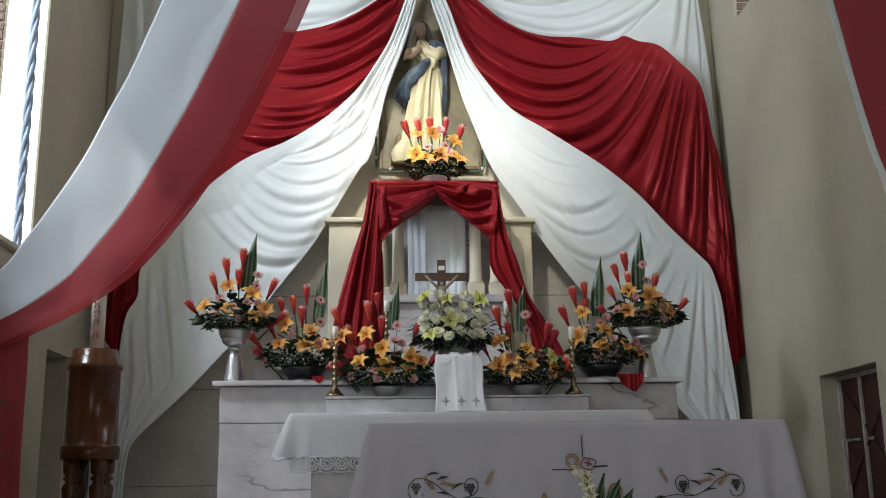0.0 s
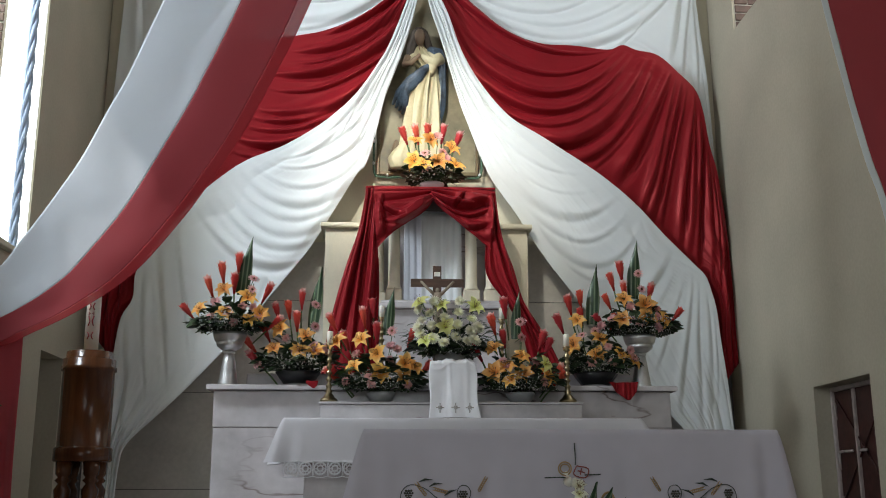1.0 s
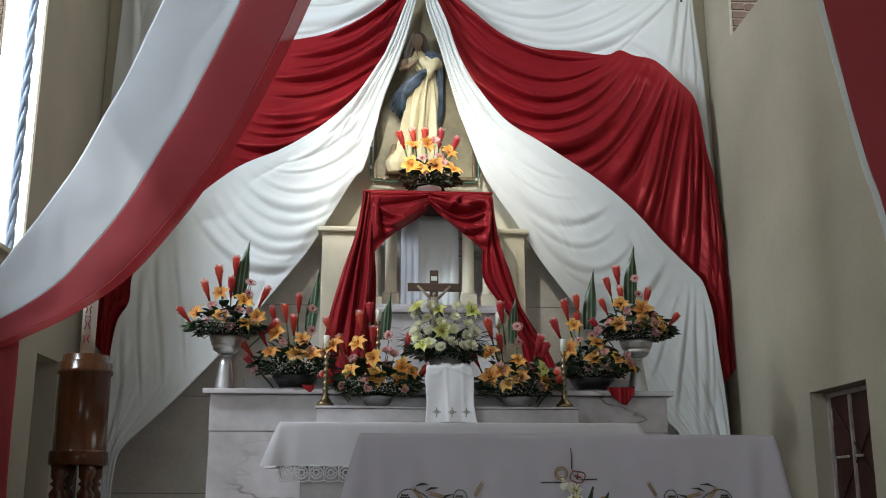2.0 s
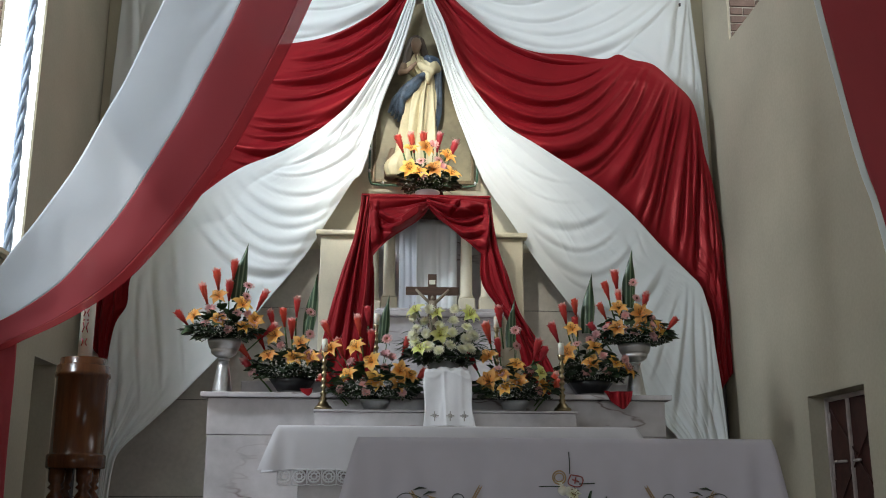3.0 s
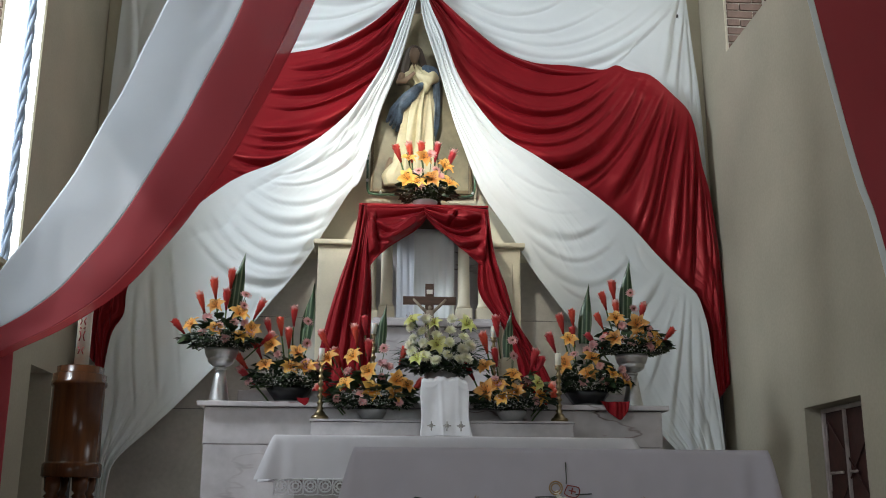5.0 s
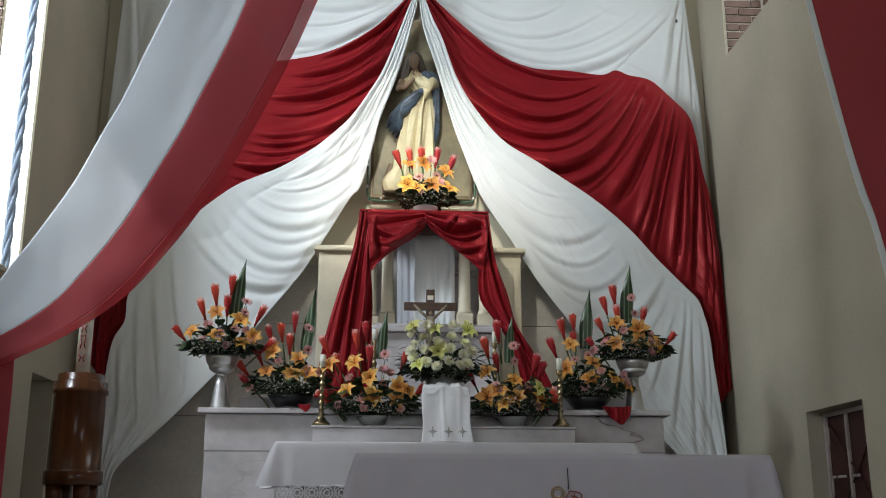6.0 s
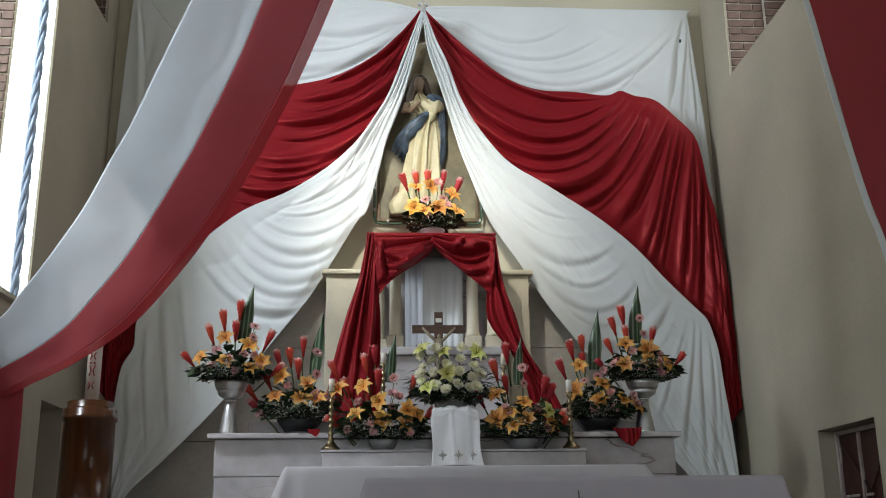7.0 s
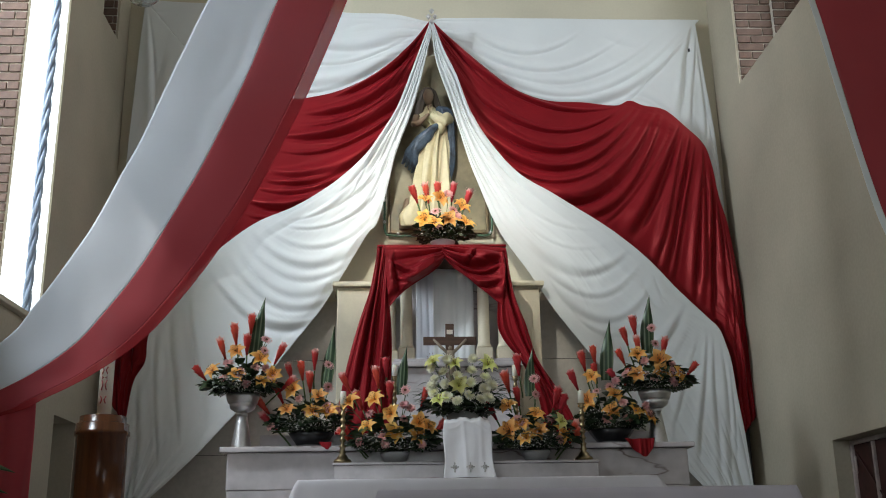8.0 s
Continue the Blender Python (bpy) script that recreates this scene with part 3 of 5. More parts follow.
# ---- more materials ----
def radial(name, inner, outer, reach, rough=0.5, tip=None, axis=None):
    """Petal colour that runs from the throat to the tip."""
    m, n, l, b = nodes(name)
    tc = n.new("ShaderNodeTexCoord")
    if axis is None:
        ln = n.new("ShaderNodeVectorMath")
        ln.operation = "LENGTH"
        l.new(tc.outputs["Object"], ln.inputs[0])
        src = ln.outputs["Value"]
    else:
        sp = n.new("ShaderNodeSeparateXYZ")
        l.new(tc.outputs["Object"], sp.inputs[0])
        src = sp.outputs[axis]
    dv = n.new("ShaderNodeMath")
    dv.operation, dv.inputs[1].default_value = "DIVIDE", reach
    l.new(src, dv.inputs[0])
    ns = n.new("ShaderNodeTexNoise")
    ns.inputs["Scale"].default_value = 60
    l.new(tc.outputs["Object"], ns.inputs[0])
    ad = n.new("ShaderNodeMath")
    ad.operation, ad.inputs[1].default_value = "MULTIPLY_ADD", 0.25
    l.new(ns.outputs[0], ad.inputs[0]), l.new(dv.outputs[0], ad.inputs[2])
    col = ramp(n, l, ad.outputs[0], [(0.15, inner), (0.86, outer), (1.0, tip)] if tip else [(0.15, inner), (1.0, outer)])
    oi = n.new("ShaderNodeObjectInfo")
    hs = n.new("ShaderNodeHueSaturation")
    mr = n.new("ShaderNodeMapRange")
    mr.inputs["To Min"].default_value, mr.inputs["To Max"].default_value = 0.85, 1.15
    l.new(oi.outputs["Random"], mr.inputs[0]), l.new(mr.outputs[0], hs.inputs["Value"])
    mh = n.new("ShaderNodeMapRange")
    mh.inputs["To Min"].default_value, mh.inputs["To Max"].default_value = 0.488, 0.508
    l.new(oi.outputs["Random"], mh.inputs[0]), l.new(mh.outputs[0], hs.inputs["Hue"])
    l.new(col, hs.inputs["Color"])
    l.new(hs.outputs[0], b.inputs["Base Color"])
    b.inputs["Roughness"].default_value = rough
    tl = n.new("ShaderNodeBsdfTranslucent")
    l.new(hs.outputs[0], tl.inputs[0])
    mx = n.new("ShaderNodeMixShader")
    mx.inputs[0].default_value = 0.3
    l.new(b.outputs[0], mx.inputs[1]), l.new(tl.outputs[0], mx.inputs[2])
    l.new(mx.outputs[0], n["Material Output"].inputs[0])
    return m


def leafy(name, dark, light):
    m, n, l, b = nodes(name)
    g = n.new("ShaderNodeNewGeometry")
    l.new(ramp(n, l, g.outputs["Random Per Island"], [(0.0, dark), (1.0, light)]), b.inputs["Base Color"])
    b.inputs["Roughness"].default_value = 0.45
    return m


ORANGE = radial("orange_petal", (0.88, 0.32, 0.03), (0.98, 0.60, 0.17), 0.085)
CREAMP = radial("cream_petal", (0.66, 0.70, 0.12), (0.86, 0.85, 0.38), 0.08)
PINK = radial("pink_petal", (0.80, 0.36, 0.36), (0.90, 0.58, 0.55), 0.04)
WHITEP = radial("white_petal", (0.85, 0.83, 0.46), (0.94, 0.92, 0.76), 0.045)
TORCH = radial("red_bract", (0.50, 0.028, 0.022), (0.80, 0.115, 0.085), 0.185, tip=(0.92, 0.55, 0.50), axis=2)
STAMEN = plain("brown_stamen", (0.16, 0.06, 0.02), 0.7)
GREEN = leafy("dark_leaves", (0.012, 0.024, 0.010), (0.050, 0.090, 0.032))
FERN = leafy("fern_leaves", (0.03, 0.06, 0.03), (0.10, 0.15, 0.08))
STEM = plain("green_stem", (0.07, 0.12, 0.035), 0.5)
TINY = plain("tiny_white_bloom", (0.75, 0.75, 0.72), 0.7)
POT = plain("grey_pot", (0.30, 0.30, 0.30), 0.5, vary=0.2)
BLACKP = plain("black_wrap", (0.012, 0.012, 0.014), 0.3)
PORC = plain("white_ribbed_pot", (0.75, 0.76, 0.78), 0.35)


def striped_leaf(name):
    m, n, l, b = nodes(name)
    tc = n.new("ShaderNodeTexCoord")
    w = n.new("ShaderNodeTexWave")
    w.inputs["Scale"].default_value, w.inputs["Distortion"].default_value = 14, 1.2
    w.inputs["Detail"].default_value = 2
    mp = n.new("ShaderNodeMapping")
    mp.inputs["Scale"].default_value = (1, 1, 0.06)
    l.new(tc.outputs["Object"], mp.inputs[0]), l.new(mp.outputs[0], w.inputs[0])
    l.new(ramp(n, l, w.outputs[0], [(0.0, (0.018, 0.05, 0.02)), (0.6, (0.03, 0.075, 0.028)), (0.95, (0.16, 0.22, 0.13))]), b.inputs["Base Color"])
    b.inputs["Roughness"].default_value = 0.35
    return m


STRIPED = striped_leaf("striped_leaf")


# ---- flowers: each kind is built once at the origin, facing +z ----
def petal(length, width, curl, lift, ang, n=6, m=5, cup=0.25, tip=0.75):
    """One curved petal as a small grid."""
    vs, fs = [], []
    for i in range(n):
        t = i / (n - 1)
        w = width * (math.sin(math.pi * min(0.98, 0.08 + 0.92 * t ** tip)) ** 0.8) * (1 - 0.55 * t ** 4)
        r, z = length * t * math.cos(lift * (1 - t)) * (1 - 0.12 * curl * t * t), length * (math.sin(lift) * t - curl * t ** 2.6)
        for j in range(m):
            s = j / (m - 1) * 2 - 1
            y = s * w * 0.5
            zz = z + cup * w * (s * s - 0.3) * (1 - 0.5 * t) + 0.004 * math.sin(9 * t + 5 * s)
            vs.append((r * math.cos(ang) - y * math.sin(ang), r * math.sin(ang) + y * math.cos(ang), zz))
    for i in range(n - 1):
        for j in range(m - 1):
            a = i * m + j
            fs.append((a, a + 1, a + m + 1, a + m))
    return vs, fs


def mesh_of(name, groups):
    """A mesh from (geometry, material) pairs."""
    me = bpy.data.meshes.new(name)
    vs, fs, idx = [], [], []
    for k, ((v, f), _) in enumerate(groups):
        o = len(vs)
        vs += v
        fs += [tuple(i + o for i in q) for q in f]
        idx += [k] * len(f)
    me.from_pydata(vs, [], fs)
    for _, mm in groups:
        me.materials.append(mm)
    for p, k in zip(me.polygons, idx):
        p.material_index, p.use_smooth = k, True
    me.update()
    return me


def lily_mesh(mat, seed, size=0.084):
    r = random.Random(seed)
    pets = []
    for k in range(6):
        pets.append(petal(size * r.uniform(0.92, 1.08), size * (0.74 if k % 2 else 0.52), r.uniform(0.45, 0.85), r.uniform(0.9, 1.2), k * math.pi / 3 + r.uniform(-0.12, 0.12), tip=0.85))
    st = []
    for k in range(6):
        a = k * 1.047 + 0.4
        d = Vector((math.cos(a) * 0.022, math.sin(a) * 0.022, 0.058))
        st.append(tube([(0, 0, 0.01), tuple(d * 0.6), tuple(d)], 0.0008, 3))
        st.append(tube([tuple(d + Vector((-0.005, 0.003, 0))), tuple(d + Vector((0.006, -0.003, 0.001)))], 0.0015, 4))
    cone = lathe([(0.004, -0.05), (0.007, -0.02), (0.014, 0.004)], 6)
    return mesh_of("lily", [(joined(*pets), mat), (joined(*st), STAMEN), (cone, STEM)])


def gerbera_mesh(seed, size=0.042):
    r = random.Random(seed)
    pets = [petal(size * r.uniform(0.9, 1.05), size * 0.26, 0.1 + 0.12 * (k % 2), 0.12 + 0.25 * (k % 2), k * 6.283 / 26 + r.uniform(-0.05, 0.05), n=4, m=3) for k in range(26)]
    inner = [petal(size * 0.55, size * 0.18, 0.0, 0.6, k * 6.283 / 16, n=3, m=3) for k in range(16)]
    eye = lathe([(0.001, 0.006), (0.008, 0.008), (0.010, 0.003), (0.002, 0.001)], 10)
    return mesh_of("gerbera", [(joined(*pets, *inner), PINK), (eye, STAMEN), (tube([(0, 0, 0), (0, 0.002, -0.1)], 0.0025, 5), STEM)])


def rose_mesh(mat, seed, size=0.036):
    r = random.Random(seed)
    pets = []
    for ring, (k, rad, up) in enumerate(((4, 0.35, 1.35), (6, 0.6, 1.15), (8, 0.85, 0.85), (9, 1.05, 0.45))):
        for i in range(k):
            pets.append(petal(size * (0.7 + 0.35 * rad) * r.uniform(0.9, 1.1), size * 0.85, 0.35, up, i * 6.283 / k + ring * 0.7 + r.uniform(-0.15, 0.15), n=5, m=4, cup=0.45, tip=0.6))
    return mesh_of("rose", [(joined(*pets), mat), (lathe([(0.003, -0.03), (0.009, -0.012), (0.006, 0.002)], 6), STEM)])


def mum_mesh(mat, seed, size=0.055):
    r = random.Random(seed)
    pets = []
    for k, up in ((18, 0.15), (15, 0.5), (12, 0.85), (8, 1.2)):
        for i in range(k):
            pets.append(petal(size * r.uniform(0.85, 1.1) * (1 - 0.25 * up), size * 0.42, 0.15, up, i * 6.283 / k + up * 3, n=4, m=3))
    return mesh_of("chrysanthemum", [(joined(*pets), mat)])


def torch_mesh(seed, h=0.15, w=0.024):
    """A ginger head of overlapping bracts on a stem."""
    r = random.Random(seed)
    bits = []
    n = 34
    for i in range(n):
        t = i / (n - 1)
        z = h * (0.02 + 0.80 * t)
        rad = w * (0.25 + 0.80 * t ** 0.9) * (1.0 - 0.25 * t ** 4)
        a = i * 2.4 + r.uniform(-0.15, 0.15)
        L, W = h * 0.30 * (1 - 0.25 * t), w * 1.05 * (1 - 0.3 * t)
        vs, fs = [], []
        for j in range(4):
            s = j / 3
            for k in range(3):
                q = k - 1
                ww = W * math.sin(math.pi * (0.3 + 0.7 * s) * 0.98) * 0.75
                aa = a + q * ww / (rad + 0.008)
                rr = rad * (0.75 + 0.35 * s) + 0.009 * s ** 3 - 0.002 * abs(q)
                vs.append((rr * math.cos(aa), rr * math.sin(aa), z + L * s * (1 - 0.12 * abs(q))))
        for j in range(3):
            for k in range(2):
                b = j * 3 + k
                fs.append((b, b + 1, b + 4, b + 3))
        bits.append((vs, fs))
    core = lathe([(w * 0.22, 0), (w * 0.40, h * 0.3), (w * 0.72, h * 0.65), (w * 0.62, h * 0.92), (w * 0.1, h * 1.0)], 8)
    stalk = tube([(0, 0, 0.02), (0.004, 0.002, -0.08), (0, 0.004, -0.15)], 0.006, 6)
    return mesh_of("ginger_flower", [(joined(core, *bits), TORCH), (stalk, STEM)])


def blade_mesh(seed, h=0.33, w=0.075):
    vs, fs = [], []
    n, m = 12, 5
    for i in range(n):
        t = i / (n - 1)
        ww = w * (0.55 + 0.45 * math.sin(math.pi * min(1, t * 1.1 + 0.1))) * (1 - t ** 3.5)
        for j in range(m):
            s = j / (m - 1) * 2 - 1
            vs.append((s * ww * 0.5 + 0.02 * t * t, 0.012 * s * s - 0.02 * t * t, h * t))
    for i in range(n - 1):
        for j in range(m - 1):
            a = i * m + j
            fs.append((a, a + 1, a + m + 1, a + m))
    return mesh_of("leaf_blade", [((vs, fs), STRIPED)])


LILIES = [lily_mesh(ORANGE, s) for s in range(4)]
CREAMS = [lily_mesh(CREAMP, 10 + s, 0.075) for s in range(2)]
GERBERAS = [gerbera_mesh(s) for s in range(2)]
ROSES = [rose_mesh(PINK, s) for s in range(2)]
BLOOMS = [mum_mesh(WHITEP, 5 + s, 0.043 + 0.004 * s) for s in range(3)]
MUMS = [mum_mesh(WHITEP, s) for s in range(2)]
TORCHES = [torch_mesh(s, 0.150 + 0.015 * s, 0.033 + 0.003 * (s % 2)) for s in range(3)]
BLADES = [blade_mesh(0)]
GLADS = [lily_mesh(WHITEP, 20 + s, 0.055) for s in range(2)]
BROAD = blade_mesh(1, 0.21, 0.085)


def placed(name, mesh, parent, at, facing, roll=0.0, size=1.0):
    ob = new(name, mesh)
    ob.parent = parent
    q = Vector(facing).normalized().to_track_quat("Z", "Y")
    ob.matrix_basis = Matrix.Translation(at) @ q.to_matrix().to_4x4() @ Matrix.Rotation(roll, 4, "Z") @ Matrix.Scale(size, 4)
    return ob


def leaves(seed, n, spread, height, length, width, low=0.0, back=0.6):
    """Loose leaves pushed outwards from the middle of an arrangement."""
    r = random.Random(seed)
    bits = []
    for _ in range(n):
        a = r.uniform(0, 6.283)
        rr = math.sqrt(r.random())
        p = Vector((math.cos(a) * spread * rr, math.sin(a) * spread * back * rr - 0.02, low + height * (1 - rr * rr) * r.random() + 0.01))
        d = Vector((math.cos(a) * (0.4 + rr), math.sin(a) * (0.4 + rr), r.uniform(-0.25, 0.9))).normalized()
        L, W = length * r.uniform(0.6, 1.25), width * r.uniform(0.7, 1.2)
        s = d.cross(Vector((r.uniform(-0.5, 0.5), r.uniform(-0.5, 0.5), 1))).normalized()
        u = s.cross(d)
        vs, fs = [], []
        for i in range(5):
            t = i / 4
            c = p + d * L * t - Vector((0, 0, 0.25 * L * t * t))
            w = W * math.sin(math.pi * min(0.97, t * 0.9 + 0.08))
            vs += [tuple(c - s * w * 0.5 + u * w * 0.15), tuple(c), tuple(c + s * w * 0.5 + u * w * 0.15)]
        for i in range(4):
            b = i * 3
            fs += [(b, b + 1, b + 4, b + 3), (b + 1, b + 2, b + 5, b + 4)]
        bits.append((vs, fs))
    return joined(*bits)


def specks(seed, n, spread, z0, z1, size, front=0.16):
    """Tiny blooms on hair-thin stalks."""
    r = random.Random(seed)
    bits = []
    for _ in range(n):
        a, rr = r.uniform(3.0, 6.4), r.uniform(0.4, 1.05)
        x, y, z = math.cos(a) * spread * rr, math.sin(a) * front * rr, r.uniform(z0, z1)
        s = size * r.uniform(0.6, 1.2)
        bits.append(([(x + s, y, z), (x - s, y, z), (x, y + s, z), (x, y - s, z), (x, y, z + s), (x, y, z - s)],
                     [(0, 2, 4), (2, 1, 4), (1, 3, 4), (3, 0, 4), (2, 0, 5), (1, 2, 5), (3, 1, 5), (0, 3, 5)]))
    return joined(*bits)


def arrangement(label, at, flowers, spread, seed, pot=None, leaf_n=260, breath=420, low=0.0, size=1.0, fill=0, blade=1.4):
    """flowers: (kind, x, z) about the rim of the pot; tall ones stand behind, low ones lean to the front."""
    r = random.Random(seed)
    top = empty("flower_arrangement", label, "flowers", "altar flowers", at=at)
    if pot:
        pot(top)
    part("foliage", joined(leaves(seed, int(leaf_n * 0.7), spread * 0.92, 0.22, 0.092, 0.074, low), leaves(seed + 40, leaf_n, spread * 0.74, 0.05, 0.05, 0.042, low - 0.03)), GREEN, top, "dark green leaves")
    if breath:
        tagged(part("babys_breath", specks(seed, breath, spread * 0.80, low - 0.03, low + 0.09, 0.0048, 0.245), TINY, top, "tiny white blossoms"), kind="stuff")
    if fill:
        for _ in range(fill):
            flowers = flowers + [(r.choice("LRRGRR"), r.uniform(-0.9, 0.9) * spread, low + r.uniform(-0.01, 0.15))]
        for _ in range(fill // 3):
            flowers = flowers + [("T", r.choice((-1, 1)) * r.uniform(0.7, 1.15) * spread, low + r.uniform(0.05, 0.22))]
    for kind, x, z in flowers:
        f = x / spread
        if kind == "T":
            y = 0.02 + 0.05 * min(1, z / 0.4) - 0.06 * (z < 0.1)
            lean = (x * 1.1 / (abs(z) + 0.22), -0.12 - 0.25 * (z < 0.12), 1)
            placed("ginger_flower", r.choice(TORCHES), top, (x - 0.04 * lean[0], y, z - 0.08), lean, r.uniform(0, 6), size * r.uniform(0.9, 1.05))
        elif kind == "B":
            bl = new("leaf_blade", BLADES[0])
            bl.parent = top
            bl.matrix_basis = pose(x, 0.07, z + 0.08 * (blade - 1), -4, 3 + 8 * f, r.uniform(-25, 25)) @ Matrix.Scale(blade, 4)
        else:
            y = -0.05 - 0.05 * (kind in "MWC") - 0.14 * max(0.0, 1 - max(0, z - low) / 0.25) * math.sqrt(max(0.0, 1 - min(1, f * f)))
            face = (f * 0.8 + r.uniform(-0.45, 0.45), -1, 0.45 + r.uniform(-0.35, 0.75))
            mesh, nm = {"L": (r.choice(LILIES), "lily"), "C": (r.choice(CREAMS), "lily"), "G": (r.choice(GERBERAS), "gerbera"), "R": (r.choice(ROSES), "rose"),
                        "W": (r.choice(BLOOMS), "chrysanthemum"), "M": (r.choice(MUMS), "chrysanthemum")}[kind]
            bloom = placed(nm, mesh, top, (x, y, z), face, r.uniform(0, 6), size * r.uniform(0.9, 1.12))
            st = part("stem", tube([(x, y + 0.02, z - 0.03), (x * 0.6, y * 0.4 + 0.02, (z + low) * 0.5 - 0.02), (x * 0.2, 0.02, low - 0.03)], 0.003, 5), STEM, bloom)
            st.matrix_parent_inverse = bloom.matrix_basis.inverted()
    return top


def low_pot(top):
    part("pot", lathe([(0.055, -0.055), (0.07, -0.05), (0.10, 0.0), (0.105, 0.015), (0.09, 0.016), (0.07, 0.0)], 24), POT, top, "grey low flower pot")


def tall_pot(top):
    part("pot", lathe([(0.07, -0.376), (0.08, -0.37), (0.10, -0.1), (0.115, 0.0), (0.105, 0.0), (0.08, -0.1)], 24), POT, top, "grey tall flower pot")


def dark_pot(top):
    part("pot", lathe([(0.075, -0.09), (0.085, -0.085), (0.10, -0.03), (0.105, 0.0), (0.09, 0.0), (0.07, -0.02)], 24), POT, top, "grey low flower pot")
    part("wrap", lathe([(0.10, -0.07), (0.13, -0.03), (0.16, 0.012), (0.15, 0.016), (0.10, -0.01)], 18, wave=0.05), BLACKP, top, "dark florist wrap")


def ribbed_pot(top):
    part("pot", lathe([(0.075, -0.045), (0.085, -0.04), (0.10, 0.0), (0.105, 0.01), (0.09, 0.01)], 40, wave=0.02), PORC, top, "white ribbed pot")


VASE_L, VASE_R = (-1.115, 7.40, 1.339), (1.89, 7.40, 1.339)


def on(text):
    """Flowers of a bouquet: kind and place beside the rim, in hundredths of a metre."""
    out = []
    for w in text.split():
        kind, rest = w[0], w[1:].split(",")
        out.append((kind, float(rest[0]) / 100, float(rest[1]) / 100))
    return out


def vase(at):
    v = empty("pedestal_vase", "hammered pewter pedestal vase on the altar shelf", "vase", "altar vases", at=at)
    part("foot", lathe([(0.070, 0.0), (0.074, 0.008), (0.070, 0.028), (0.058, 0.10), (0.046, 0.18), (0.036, 0.235)], 32), SILVER, v)
    part("knop", lathe([(0.034, 0.236), (0.043, 0.243), (0.043, 0.252), (0.034, 0.259)], 28), SILVER, v)
    part("bowl", lathe([(0.036, 0.260), (0.060, 0.268), (0.088, 0.288), (0.096, 0.308), (0.090, 0.316), (0.102, 0.324), (0.108, 0.332), (0.112, 0.350), (0.116, 0.358), (0.122, 0.388), (0.114, 0.388), (0.09, 0.34), (0.02, 0.30)], 40), SILVER, v, "fluted pewter bowl")
    return v


vase(VASE_L)
vase(VASE_R)
RIM = 0.39
arrangement("orange lilies, red gingers and a striped leaf in the pedestal vase", (VASE_L[0], 7.40, 1.339 + RIM),
            on("T-31,19 T-16,35 T-8,46 T3,54 T0.5,38 T23,31 B6.5,26 L-4.5,30 L-3,11 L-20,15 L14,6 L12,23 L22,12 R-10,21 G15,31 G16,39 R9.5,17 R5,5 R-12,9"), 0.27, 101, low=0.03, fill=4)
arrangement("orange lilies, red gingers and a striped leaf in the pedestal vase", (VASE_R[0], 7.40, 1.339 + RIM),
            on("T-21,28 T-17,43 T-10,50 T-8,35 T10,33 T29,19 B-1.5,26 L-12,25 L3,21 L2,11 L14,9 L-15,9 R-8,20 G0,46 G2,34 R11,18 R-4,6 R9,3"), 0.27, 102, low=0.03, fill=4)
arrangement("orange lilies and red gingers in a dark wrapped pot", (-0.62, 7.40, 1.43),
            on("T-16,47 T-8,49 T1,56 T-2,40 T-23,32 T-33,23 B8.5,32 L-12,32 L6,26 L-16,16 L2,14 R-8,25 G12,34 G12,50 R12,19 R-27,5 L13,14"), 0.31, 103, dark_pot, low=0.05, fill=4)
arrangement("orange lilies and red gingers in a grey pot", (-0.02, 7.12, 1.26),
            on("T-33,52 T-24,40 T-12,55 T-6,63 T-3,44 T20,42 T-31,18 T30,21 B4.5,42 L-30,35 L-13,37 L-2,27 L-18,17 L-1,13 L15,11 L16,20 R-17,27 G7.5,44 R6,23 R11,31 R7,33 R-8,10"), 0.33, 104, low_pot, low=0.06, fill=4, blade=1.08)
arrangement("orange and cream lilies with red gingers in a grey pot", (0.955, 7.12, 1.26),
            on("T-28,32 T-17,51 T-10,42 T-9,63 T25,18 T16,40 T20,36 B-1.5,40 L-18,31 L0,25 L-19,14 L1,13 C15,19 L16,11 G1,40 G0.5,51 R-13,22 R10,22 L-8,8"), 0.31, 105, low_pot, low=0.06, fill=4, blade=1.08)
arrangement("orange lilies and red gingers in a dark wrapped pot", (1.55, 7.40, 1.43),
            on("T-23,40 T-16,54 T-8,59 T-8,46 T15,43 T28,24 B0,36 L-13,39 L-17,21 L2,25 L-2,12 L15,13 G-10,29 G0,32 R5,36 R8,20 R-6,7 R9,7"), 0.30, 106, dark_pot, low=0.05, fill=4)
arrangement("small bouquet of orange lilies and gingers in a white pot", (0.385, 8.20, 3.112),
            on("T-22,46 T-12,46 T-3,48 T9,47 T20,40 L-14,36 L-2,38 L-15,17 L4,16 L19,13 L-7,12 L15,30 G-6,26 G9,27 R5,42 R-5,9 R12,20"), 0.25, 107, ribbed_pot, leaf_n=150, breath=120, low=0.04, size=1.12)
bouquet = arrangement("white chrysanthemums and greenish cream lilies with fern", (0.46, 7.15, 1.58),
                      on("C-5,29 C-4,13 C-20,31 W-14,24 W6,25 W-20,19 W-13,15 W5,16 W3,6 W14,11 W-12,5 W15,20 W-21,9 W11,3 W-4,21 C17,28 W-11,33 W7,33 W-22,27 W-5,2 C-17,2 M-22,14 M19,14 M16,4"), 0.26, 108, tall_pot, leaf_n=230, breath=160, low=-0.02)
FRONDS = leaves(55, 260, 0.34, 0.34, 0.10, 0.014, 0.03, 0.3)
part("fern", ([(x, y + 0.07, z) for x, y, z in FRONDS[0]], FRONDS[1]), FERN, bouquet, "feathery fern fronds")


